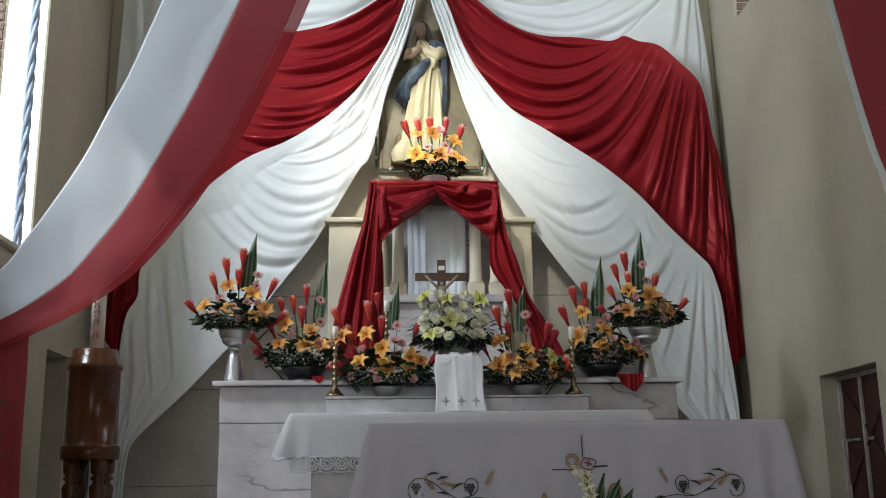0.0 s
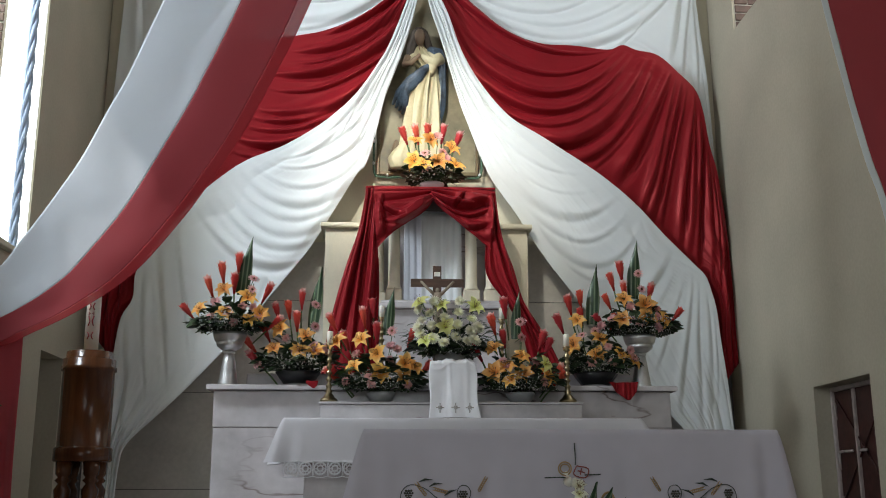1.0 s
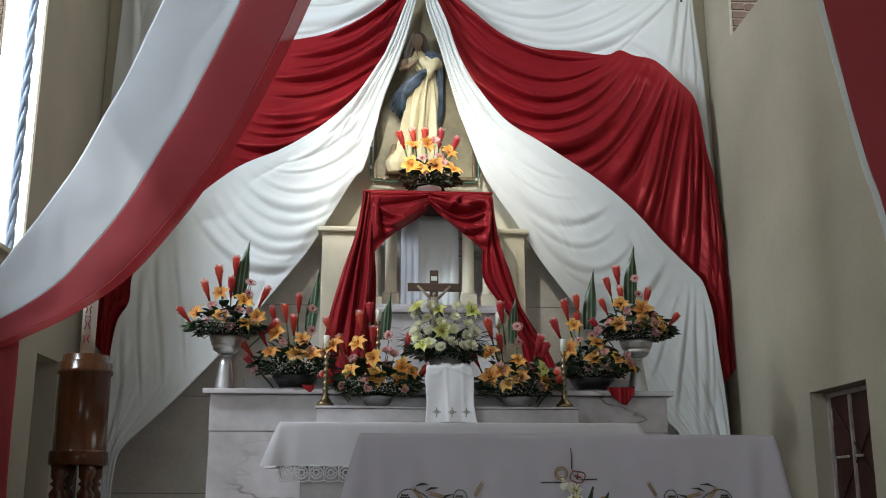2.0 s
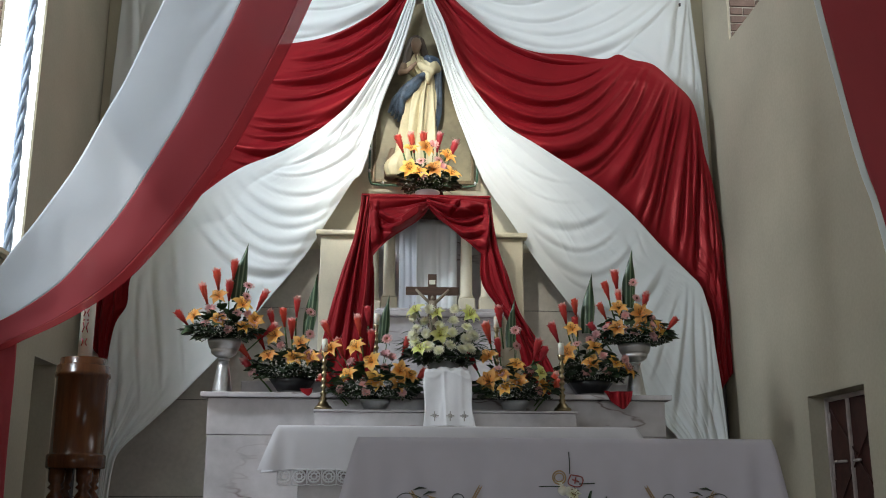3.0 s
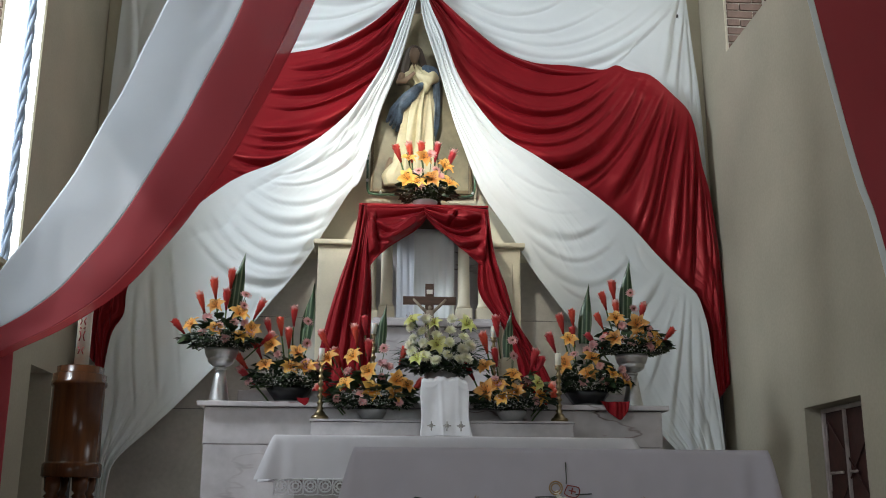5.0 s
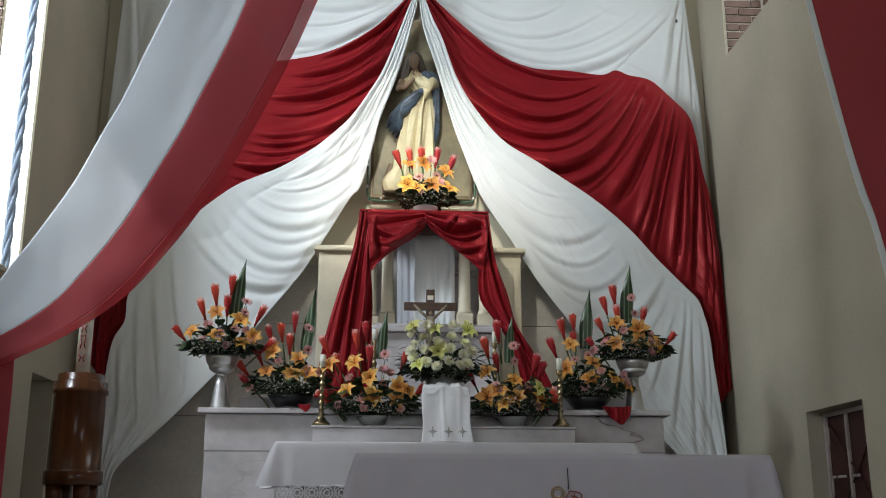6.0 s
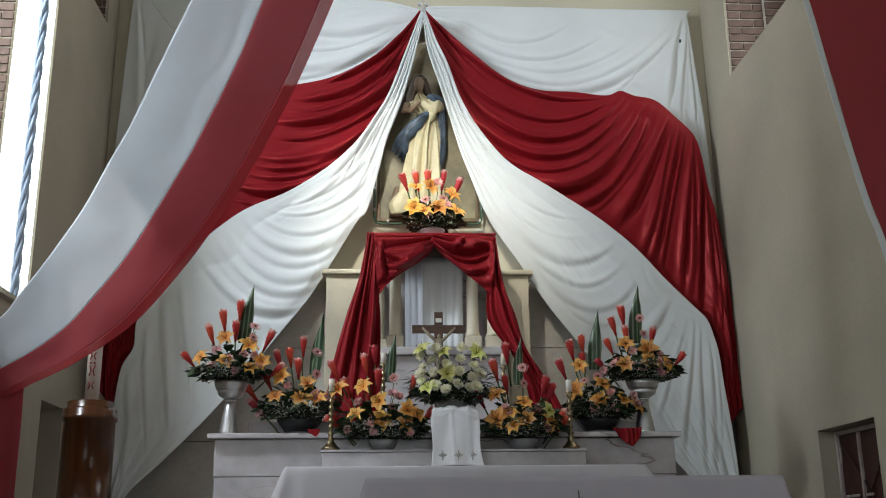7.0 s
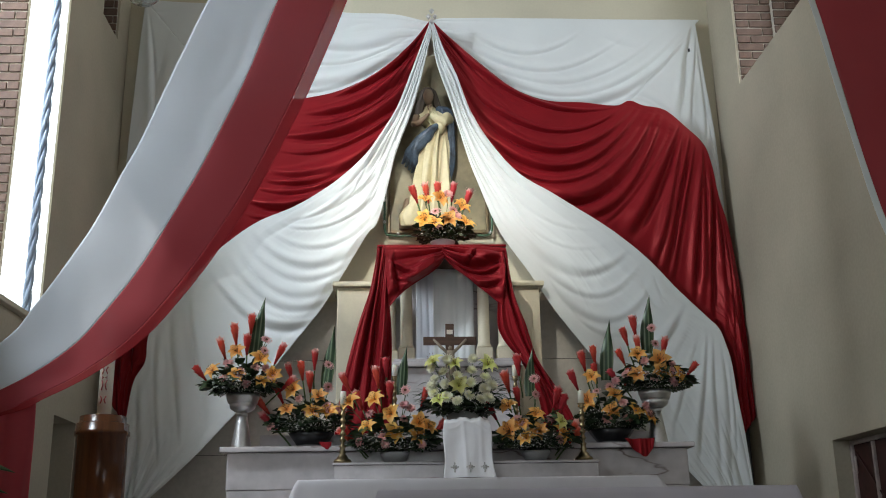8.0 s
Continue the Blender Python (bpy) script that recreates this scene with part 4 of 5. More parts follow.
# ---- candlesticks ----
def candlestick(at, h):
    c = empty("candlestick", "turned brass candlestick with a short white candle", "candlestick", "altar candlesticks", at=at)
    turned = [(0.060, 0), (0.062, 0.012), (0.055, 0.024), (0.042, 0.030), (0.034, 0.046), (0.018, 0.062), (0.026, 0.074), (0.015, 0.088)]
    for i, z in enumerate(np.linspace(0.105, h - 0.075, 6)):
        turned += [(0.020, z), (0.024 - 0.001 * i, z + 0.008), (0.013, z + 0.018), (0.011, z + 0.034)]
    turned += [(0.013, h - 0.032), (0.026, h - 0.024), (0.014, h - 0.014), (0.032, h)]
    part("stick", lathe(turned, 24), BRASS, c)
    wax = part("candle", lathe([(0.021, h), (0.021, h + 0.085), (0.015, h + 0.089), (0.003, h + 0.086)], 18), WAX, c, "white wax candle")
    part("wick", tube([(0, 0, h + 0.085), (0.002, 0, h + 0.098)], 0.0015, 5), BLACKP, wax, "burnt wick")
    return c


candlestick((-0.375, 7.06, 1.204), 0.40)
candlestick((1.28, 7.06, 1.204), 0.39)
candlestick((-0.02, 7.58, 1.451), 0.43)
candlestick((0.885, 7.58, 1.451), 0.42)


# ---- lectern cloth over the book stand in the middle ----
stand = empty("book_stand", "book stand under an embroidered white linen veil", "book stand", at=(0.47, 6.95, 1.06))
part("stand", box(-0.13, 0.13, 0.0, 0.05, 0.0, 0.40, 0.006), DARKWOOD, stand)
vs, fs = [], []
NU, NV = 40, 50
for j in range(NV):
    for i in range(NU):
        u, v = i / (NU - 1), j / (NV - 1)
        w = 0.155 + 0.018 * v + 0.006 * math.sin(7 * v)
        x = (u * 2 - 1) * w + 0.012 * v * v
        z = 0.42 - 0.39 * v + (0.010 * math.sin(3.1 * u) + 0.005 * math.sin(17 * u + 1) + 0.003 * math.sin(41 * u)) * (1 - v) - 0.012 * abs(2 * u - 1) ** 3
        y = -0.03 - 0.02 * v - 0.006 * math.sin(11 * u + 3 * v) * (0.3 + v) - 0.005 * math.exp(-((u - 0.42 - 0.03 * v) / 0.035) ** 2) - 0.004 * math.exp(-((u - 0.78) / 0.05) ** 2) - 0.004 * math.exp(-((v - 0.12 - 0.05 * math.sin(9 * u)) / 0.03) ** 2) + 0.05 * max(0, 0.06 - v) * 10
        vs.append((x, y, z))
fs = [(j * NU + i, (j + 1) * NU + i, (j + 1) * NU + i + 1, j * NU + i + 1) for j in range(NV - 1) for i in range(NU - 1)]
veil = part("veil", (vs, fs), plain("white_damask", (0.80, 0.79, 0.80), 0.7, vary=0.05, scale=9, grain=160, bump=0.25), stand, "white damask veil")
veil.modifiers.new("thickness", "SOLIDIFY").thickness = 0.004
GREYTHREAD = plain("grey_thread", (0.36, 0.34, 0.31), 0.8)
for cx in (-0.09, 0.015, 0.11):
    b = joined(tube([(cx, -0.066, 0.125), (cx, -0.068, 0.06)], 0.004, 5), tube([(cx - 0.028, -0.067, 0.095), (cx + 0.028, -0.067, 0.095)], 0.004, 5),
               tube([(cx - 0.012, -0.067, 0.106), (cx + 0.012, -0.067, 0.084)], 0.004, 5), tube([(cx - 0.012, -0.067, 0.084), (cx + 0.012, -0.067, 0.106)], 0.004, 5))
    part("embroidered_cross", b, GREYTHREAD, stand, "grey embroidered cross")


# ---- table linen ----
def table_skirt(x0, x1, y0, y1, z1, z0, flare, folds, seed, drop=0.0, reach=0.28):
    """Cloth over a table: a top and a skirt that hangs over the four edges."""
    per = []
    def run(ax, ay, bx, by, n):
        for i in range(n):
            t = i / n
            per.append((ax + (bx - ax) * t, ay + (by - ay) * t))
    run(x0, y0, x1, y0, 150), run(x1, y0, x1, y1, 40), run(x1, y1, x0, y1, 60), run(x0, y1, x0, y0, 40)
    n, rows = len(per), 26
    cx, cy = (x0 + x1) / 2, (y0 + y1) / 2
    vs, fs = [], []
    for j in range(rows + 1):
        v = j / rows
        for i, (x, y) in enumerate(per):
            nx, ny = (1 if x >= x1 - 1e-6 else -1 if x <= x0 + 1e-6 else 0), (1 if y >= y1 - 1e-6 else -1 if y <= y0 + 1e-6 else 0)
            near = max(0.0, 1 - min(abs(x - x0), abs(x - x1)) / reach) * max(0.0, 1 - min(abs(y - y0), abs(y - y1)) / reach)
            s = i / n * 6.283
            wob = folds * (math.sin(s * 17 + seed) + 0.7 * math.sin(s * 29 + 2 * seed) + 0.5 * math.sin(s * 7)) * (0.22 + near * 1.2)
            out = flare * v * (0.35 + 1.5 * near ** 1.5) + wob * v
            ox = nx * out if nx else (math.copysign(near ** 2, x - cx) * out * 0.8)
            oy = ny * out if ny else (math.copysign(near ** 2, y - cy) * out * 0.8)
            rnd = 0.012 * (1 - math.exp(-v * 14))
            vs.append((x + ox + nx * rnd, y + oy + ny * rnd, z1 - (z1 - z0 + drop * near ** 2) * v - (0.006 * (1 - math.exp(-v * 9)))))
    for j in range(rows):
        for i in range(n):
            k = (i + 1) % n
            fs.append((j * n + i, (j + 1) * n + i, (j + 1) * n + k, j * n + k))
    fs.append(tuple(range(n)))
    return vs, fs


def wooden_table(name, label, x0, x1, y0, y1, z1, z0=0.0):
    t = empty(name, label, "table", at=((x0 + x1) / 2, (y0 + y1) / 2, z0))
    hx, hy, h = (x1 - x0) / 2, (y1 - y0) / 2, z1 - z0
    part("tabletop", box(-hx, hx, -hy, hy, h - 0.04, h, 0.005), WOOD, t, smooth=False)
    for sx in (-1, 1):
        for sy in (-1, 1):
            part("leg", box(sx * (hx - 0.1) - 0.04, sx * (hx - 0.1) + 0.04, sy * (hy - 0.1) - 0.04, sy * (hy - 0.1) + 0.04, 0, h - 0.041, 0.004), WOOD, t, smooth=False)
    return t


wooden_table("altar_table", "wooden celebration table under a white embroidered cloth", -0.08, 2.08, 5.42, 6.1, 0.912)
cloth = empty("tablecloth", "white embroidered linen cloth over the front table", "tablecloth", at=(0, 0, 0))
part("cloth", table_skirt(-0.10, 2.10, 5.40, 6.12, 0.924, 0.22, 0.055, 0.050, 1.3, 0.08, 0.20), SHADED_LINEN, cloth)
lace_cloth = empty("altar_cloth", "white altar cloth with a broad crochet lace border", "altar cloth", at=(0, 0, 0))
part("cloth", table_skirt(-0.63, 1.67, 6.60, 6.984, 1.066, 0.80, 0.055, 0.020, 4.1, 0.01, 0.15), ALTAR_LINEN, lace_cloth)

# crochet border: rings and a scalloped hem
LACE = plain("crochet_cotton", (0.72, 0.71, 0.73), 0.9, vary=0.06, grain=200)
ring = []
for q in range(24):
    cx = -0.575 + q * 0.092
    yy = 6.60 - 0.045
    circle = lambda rr, dz=0.0: [(cx + rr * math.cos(a * 0.3927), yy, 0.748 + dz + rr * math.sin(a * 0.3927)) for a in range(17)]
    bits = [tube(circle(0.037), 0.0058, 5), tube(circle(0.018), 0.0055, 5)]
    for a in range(8):
        c, s = math.cos(a * 0.785), math.sin(a * 0.785)
        bits.append(tube([(cx + 0.02 * c, yy, 0.748 + 0.02 * s), (cx + 0.036 * c, yy, 0.748 + 0.036 * s)], 0.003, 4))
    bits.append(tube([(cx - 0.046, yy, 0.700), (cx - 0.02, yy, 0.694), (cx + 0.02, yy, 0.694), (cx + 0.046, yy, 0.700)], 0.0035, 4))
    bits.append(tube([(cx - 0.046, yy, 0.790), (cx + 0.046, yy, 0.790)], 0.006, 4))
    bits.append(tube([(cx + 0.046, yy, 0.70), (cx + 0.046, yy, 0.79)], 0.003, 4))
    bits.append(tube([(cx - 0.040, yy, 0.705), (cx - 0.046, yy, 0.748), (cx - 0.040, yy, 0.786)], 0.003, 4))
    part("lace_medallion", joined(*bits), LACE, lace_cloth, "crocheted ring" if q == 0 else "")

# embroidery on the front of the table cloth
DARKT = plain("dark_green_thread", (0.035, 0.045, 0.035), 0.8)
OCHRE = plain("ochre_thread", (0.42, 0.27, 0.12), 0.8)
GRAPE = plain("grape_thread", (0.06, 0.055, 0.04), 0.7)
REDT = plain("red_thread", (0.30, 0.06, 0.05), 0.75)


def front_y(z):
    v = (0.924 - z) / 0.704
    return 5.400 - 0.012 - 0.021 * v - 0.008


def stitched(pts, rad, n=24):
    line = smooth_line([(x, z) for x, z in pts], n)
    return tube([(x, front_y(z), z) for x, z in line], rad, 5)


def vine(ox, oz, s):
    g = lambda pts: [(ox + s * x, oz + z) for x, z in pts]
    part("vine", joined(stitched(g([(-0.20, -0.06), (-0.12, -0.045), (-0.02, -0.05), (0.06, -0.01), (0.12, 0.035), (0.19, 0.055), (0.235, 0.03), (0.245, -0.02), (0.215, -0.055), (0.18, -0.05), (0.17, -0.02)]), 0.0023, 60),
                        stitched(g([(-0.02, -0.05), (-0.09, -0.03), (-0.115, 0.01), (-0.10, 0.045), (-0.065, 0.05), (-0.045, 0.02), (-0.05, -0.015)]), 0.0023, 40)), DARKT, cloth, "dark stitched vine")
    lf = []
    for x, z, a in ((0.02, 0.0, 2.7), (0.10, 0.045, 2.9), (0.15, 0.07, 3.0), (0.03, -0.03, 0.2), (-0.17, -0.055, 3.3)):
        px, pz = ox + s * x, oz + z
        dx, dz = s * math.cos(a), math.sin(a)
        lf.append(tube([(px, front_y(pz), pz), (px + dx * 0.03, front_y(pz) - 0.002, pz + dz * 0.03 + 0.008), (px + dx * 0.07, front_y(pz), pz + dz * 0.07)], [0.002, 0.006, 0.001], 6))
    part("leaves", joined(*lf), DARKT, cloth)
    for bx, bz in ((-0.075, 0.0), (0.205, 0.005)):
        gr = []
        for row, k in enumerate((3, 4, 3, 2, 1)):
            for i in range(k):
                gx, gz = ox + s * bx + (i - (k - 1) / 2) * 0.013, oz + bz + 0.02 - row * 0.012
                gr.append(lathe([(0.001, -0.006), (0.006, -0.003), (0.0065, 0.002), (0.001, 0.006)], 7, (gx, front_y(gz), gz)))
        part("grapes", joined(*gr), GRAPE, cloth, "embroidered grape bunch")
    for bx, bz, a in ((-0.155, 0.02, 2.1), (0.0, 0.015, 0.25), (0.115, 0.0, 0.9)):
        wh = []
        for i in range(7):
            px, pz = ox + s * (bx + math.cos(a) * 0.011 * i), oz + bz + math.sin(a) * 0.011 * i
            for sd in (-1, 1):
                qx, qz = px - sd * math.sin(a) * 0.007 * s, pz + sd * math.cos(a) * 0.007
                wh.append(tube([(px, front_y(pz), pz), (qx + s * math.cos(a) * 0.008, front_y(qz), qz + math.sin(a) * 0.008), (qx + s * math.cos(a) * 0.022, front_y(qz), qz + math.sin(a) * 0.022)], [0.0015, 0.0032, 0.0006], 5))
        part("wheat_ear", joined(*wh), OCHRE, cloth, "ochre stitched wheat")


vine(0.34, 0.585, -1)
vine(1.60, 0.585, 1)
for pts in ([(1.002, 0.852), (1.004, 0.78), (1.003, 0.74)], [(0.84, 0.674), (0.90, 0.676), (0.95, 0.675)], [(1.05, 0.688), (1.09, 0.69), (1.135, 0.692)]):
    part("cross_arm", stitched(pts, 0.0028, 8), DARKT, cloth, "dark stitched cross arm")
part("banner_outline", joined(stitched([(1.01, 0.735), (1.07, 0.72), (1.055, 0.675), (0.995, 0.69), (1.01, 0.735)], 0.003, 30), stitched([(1.035, 0.722), (1.028, 0.69)], 0.0035, 6), stitched([(1.015, 0.71), (1.052, 0.70)], 0.0035, 6)), REDT, cloth, "stitched flag with a cross")
part("halo", joined(stitched([(0.948 + 0.034 * math.cos(a * 0.524), 0.721 + 0.034 * math.sin(a * 0.524)) for a in range(13)], 0.0035, 40), stitched([(0.948 + 0.024 * math.cos(a * 0.524), 0.721 + 0.022 * math.sin(a * 0.524)) for a in range(13)], 0.003, 30)), OCHRE, cloth, "golden stitched ring")
part("letter", joined(stitched([(0.77, 0.50), (0.785, 0.53), (0.795, 0.557)], 0.006, 10), stitched([(0.795, 0.557), (0.805, 0.53), (0.818, 0.50)], 0.006, 10), stitched([(0.782, 0.522), (0.808, 0.522)], 0.005, 6)), OCHRE, cloth, "orange stitched letter alpha")
part("letter", stitched([(1.13, 0.51), (1.15, 0.515), (1.135, 0.56), (1.155, 0.595), (1.185, 0.595), (1.20, 0.56), (1.185, 0.515), (1.205, 0.51)], 0.006, 40), OCHRE, cloth, "pale stitched letter omega")
part("white_motif", joined(*[lathe([(0.004, -r), (r * 0.8, -r * 0.5), (r, 0), (r * 0.75, r * 0.6), (0.003, r)], 10, (x, front_y(z) + r * 0.75, z)) for x, z, r in ((0.955, 0.69, 0.02), (0.965, 0.655, 0.032), (1.0, 0.65, 0.03), (1.03, 0.645, 0.026))]), WAX, cloth, "white padded embroidery")

# white gladiolus and a striped leaf in a floor vase before the table
fl = empty("floor_vase", "floor vase with white gladiolus and broad leaves", "flowers", at=(1.03, 5.22, 0.0))
part("vase", lathe([(0.07, -0.15), (0.075, -0.14), (0.05, 0.0), (0.06, 0.2), (0.09, 0.3), (0.085, 0.3), (0.05, 0.2)], 24), PORC, fl)
for i, (x, z) in enumerate(((-0.05, 0.66), (-0.045, 0.62), (-0.03, 0.575), (-0.05, 0.53), (-0.02, 0.50))):
    placed("gladiolus_bloom", GLADS[i % 2], fl, (x, -0.03, z - 0.03), (0.1 * (-1) ** i, -1, 0.4), i, 0.85)
part("stem", tube([(-0.04, 0, 0.66), (-0.03, 0, 0.4), (0, 0, 0.2)], 0.005), STEM, fl)
for x, z, a in ((0.02, 0.33, 0.1), (0.06, 0.32, 0.4), (0.09, 0.30, 0.75)):
    placed("broad_leaf", BROAD, fl, (x, 0.0, z + 0.12), (a, -0.35, 1), 0.2 + 1.5708, 1.0 - 0.12 * a)


# ---- reredos with the tabernacle niche ----
rer = empty("reredos", "cream stone altarpiece with columns and a niche", "altarpiece", at=(0, 0, 0))
slab("left_pier", -0.52, -0.06, 8.58, 8.99, 1.451, 2.83, rer, STUCCO)
slab("right_pier", 0.98, 1.24, 8.58, 8.99, 1.451, 2.83, rer, STUCCO)
slab("right_panel", 1.06, 1.17, 8.565, 8.58, 1.6, 2.70, rer, STUCCO, 0.004)
slab("cornice_left", -0.56, -0.10, 8.53, 8.99, 2.831, 2.875, rer, STUCCO, 0.015)
slab("cornice_right", 0.96, 1.28, 8.53, 8.99, 2.831, 2.875, rer, STUCCO, 0.015)
slab("niche_back", -0.06, 0.98, 8.86, 8.99, 1.451, 2.999, rer, MARBLE, 0)
slab("base", -0.02, 0.97, 8.05, 8.85, 1.451, 2.03, rer, MARBLE)
slab("ledge", -0.045, 0.995, 8.0, 8.85, 2.031, 2.075, rer, MARBLE, 0.012)
slab("ledge_moulding", -0.03, 0.98, 8.025, 8.80, 2.076, 2.10, rer, MARBLE, 0.008)
slab("canopy", -0.14, 0.89, 8.10, 8.85, 3.0, 3.034, rer, DARKWOOD, 0.004)
for x, y in ((0.075, 8.25), (0.715, 8.25), (0.885, 8.25), (-0.06, 8.4)):
    slab("column_base", x - 0.068, x + 0.068, y - 0.068, y + 0.068, 2.101, 2.22, rer, STUCCO, 0.01)
    part("column", lathe([(0.060, 2.221), (0.060, 2.24), (0.050, 2.26), (0.048, 2.6), (0.043, 2.93), (0.055, 2.96), (0.055, 2.999)], 24, (x, y, 0)), STUCCO, rer)
tab = empty("tabernacle_veil", "bluish white satin veil hanging in the niche", "veil", at=(0, 0, 0))
hung("veil_panel", [(0.16, 2.96), (0.4, 2.97), (0.655, 2.96)], [(0.16, 2.105), (0.4, 2.105), (0.655, 2.105)], 8.5, lambda x, z: 40 * x, 0.012, plain("pale_blue_satin", (0.70, 0.72, 0.78), 0.4, vary=0.04), tab, nu=60, nv=30, seed=51)
hung("white_panel", [(0.30, 2.88), (0.46, 2.89), (0.635, 2.88)], [(0.30, 2.105), (0.46, 2.105), (0.635, 2.105)], 8.27, lambda x, z: 34 * x, 0.010, WHITE, tab, nu=40, nv=20, seed=52, label="white satin strip")

canopy = empty("niche_drape", "red satin cloth swagged over the niche canopy", "drape", at=(0, 0, 0))
draped("left_tail", [(-0.165, 3.03), (-0.17, 2.95), (-0.22, 2.67), (-0.31, 2.39), (-0.40, 2.06), (-0.46, 1.75), (-0.50, 1.44)],
       [(-0.04, 3.03), (-0.05, 2.95), (-0.065, 2.67), (-0.06, 2.53), (-0.045, 2.20), (-0.06, 1.74), (-0.06, 1.44)], 8.05,
       [(-0.20, 1.5, -0.075, 2.98, 0), (-0.14, 1.5, -0.06, 2.9, 0), (-0.30, 1.55, -0.11, 2.98, 0), (-0.40, 1.6, -0.14, 2.95, 0)],
       0.045, 0.026, RED, canopy, 61, "", nu=150, nv=70)
draped("left_swag", [(-0.10, 3.045), (0.1, 3.045), (0.33, 3.04), (0.40, 3.035)], [(-0.07, 2.52), (0.05, 2.65), (0.31, 2.84), (0.395, 2.95)], 8.035,
       [(0.33, 3.0, -0.06, 2.98, 0.16), (0.35, 2.98, -0.05, 2.80, 0.12), (-0.045, 2.62, -0.04, 3.0, 0), (0.37, 2.96, 0.0, 2.66, 0.02)],
       0.055, 0.036, RED, canopy, 62, "", nu=120, nv=90)
draped("right_swag", [(0.37, 3.045), (0.50, 3.04), (0.70, 3.03), (0.90, 3.015)], [(0.37, 2.97), (0.45, 2.87), (0.61, 2.73), (0.86, 2.53)], 8.03,
       [(0.84, 3.0, 0.39, 3.02, 0.09), (0.86, 2.90, 0.39, 3.0, 0.13), (0.86, 2.78, 0.40, 2.98, 0.14), (0.85, 2.62, 0.41, 2.95, 0.08), (0.53, 2.90, 0.66, 3.02, 0.0), (0.86, 2.6, 0.87, 3.0, 0)],
       0.058, 0.030, RED, canopy, 63, "", nu=130, nv=100)
draped("right_tail", [(0.90, 3.02), (0.93, 2.76), (0.97, 2.57), (1.04, 2.38), (1.12, 2.10), (1.23, 1.92), (1.34, 1.73), (1.42, 1.56), (1.47, 1.44)],
       [(0.82, 3.0), (0.82, 2.76), (0.82, 2.57), (0.815, 2.38), (0.85, 2.27), (0.92, 2.17), (1.0, 2.06), (1.07, 1.92), (1.13, 1.74), (1.17, 1.44)], 8.045,
       [(1.25, 1.6, 0.88, 2.95, 0.10), (1.33, 1.62, 0.91, 2.9, 0.12), (1.18, 1.7, 0.85, 2.8, 0.10)],
       0.036, 0.026, RED, canopy, 64, "", nu=150, nv=60)
part("top_fold", box(-0.165, 0.905, 8.04, 8.6, 3.035, 3.055, 0.008), RED, canopy, smooth=False)

# small crucifix before the niche, with a plain carved figure
cr = empty("crucifix", "wooden altar crucifix with a pale carved figure", "crucifix", at=(0.415, 7.92, 1.452))
part("upright", box(-0.034, 0.034, 0, 0.025, 0.0, 0.905, 0.003), DARKWOOD, cr, smooth=False)
part("crossbar", box(-0.21, 0.21, -0.003, 0.022, 0.735, 0.80, 0.003), DARKWOOD, cr, smooth=False)
part("title_plate", box(-0.024, 0.024, -0.008, -0.0005, 0.82, 0.855, 0.002), WAX, cr, "small white plate", smooth=False)
part("figure", joined(tube([(-0.13, -0.02, 0.775), (-0.07, -0.03, 0.71), (-0.015, -0.03, 0.66)], [0.009, 0.012, 0.015], 8), tube([(0.13, -0.02, 0.775), (0.07, -0.03, 0.71), (0.015, -0.03, 0.66)], [0.009, 0.012, 0.015], 8),
                      tube([(0, -0.03, 0.68), (0, -0.03, 0.6), (0, -0.03, 0.52), (0, -0.03, 0.3)], [0.03, 0.034, 0.028, 0.012], 10), lathe([(0.004, -0.018), (0.014, -0.009), (0.016, 0.004), (0.009, 0.017), (0.003, 0.020)], 12, (0, -0.04, 0.700))), plain("aged_ivory", (0.26, 0.21, 0.15), 0.5), cr, "pale plain figure")

# ---- devotional figure in its frame above the niche ----
fr = empty("framed_niche", "gilt frame with a dark painted ground on the wall", "picture frame", at=(0, 0, 0))
GROUND = plain("painted_ground", (0.23, 0.20, 0.12), 0.5, vary=0.5, scale=2.2, grain=18, bump=0.05)
GILT = plain("gilt_wood", (0.13, 0.095, 0.05), 0.45, 0.3, vary=0.3, scale=15)
part("ground", box(-0.06, 0.82, 8.955, 8.985, 3.46, 4.70), GROUND, fr, smooth=False)
part("ground_upper", box(0.12, 0.60, 8.955, 8.985, 4.701, 5.25), GROUND, fr, smooth=False)
part("frame_bottom", box(-0.06, 0.82, 8.92, 8.954, 3.43, 3.465, 0.006), GILT, fr, smooth=False)
part("frame_left", box(-0.09, -0.061, 8.92, 8.97, 3.43, 4.55, 0.006), GILT, fr, smooth=False)
part("frame_right", box(0.821, 0.85, 8.92, 8.97, 3.43, 4.55, 0.006), GILT, fr, smooth=False)
lights = empty("light_string", "green wired string of clear lights round the frame", "light string", at=(0, 0, 0))
path = smooth_line([(-0.11, 4.5), (-0.112, 4.2), (-0.115, 3.6), (-0.11, 3.45), (-0.07, 3.405), (0.15, 3.40), (0.39, 3.398), (0.62, 3.40), (0.83, 3.405), (0.87, 3.45), (0.875, 3.6), (0.872, 4.2), (0.87, 4.5)], 90)
part("wire", tube([(x, 8.905 + 0.006 * math.sin(i * 1.7), z) for i, (x, z) in enumerate(path)], 0.011, 6), plain("green_wire", (0.06, 0.13, 0.08), 0.3, vary=0.4, scale=40), lights)
for i in range(4, 90, 6):
    x, z = path[i]
    part("bulb", lathe([(0.004, 0), (0.012, 0.008), (0.014, 0.018), (0.004, 0.032)], 8, (x, 8.885, z)), PORC, lights, "small clear bulb" if i == 4 else "")

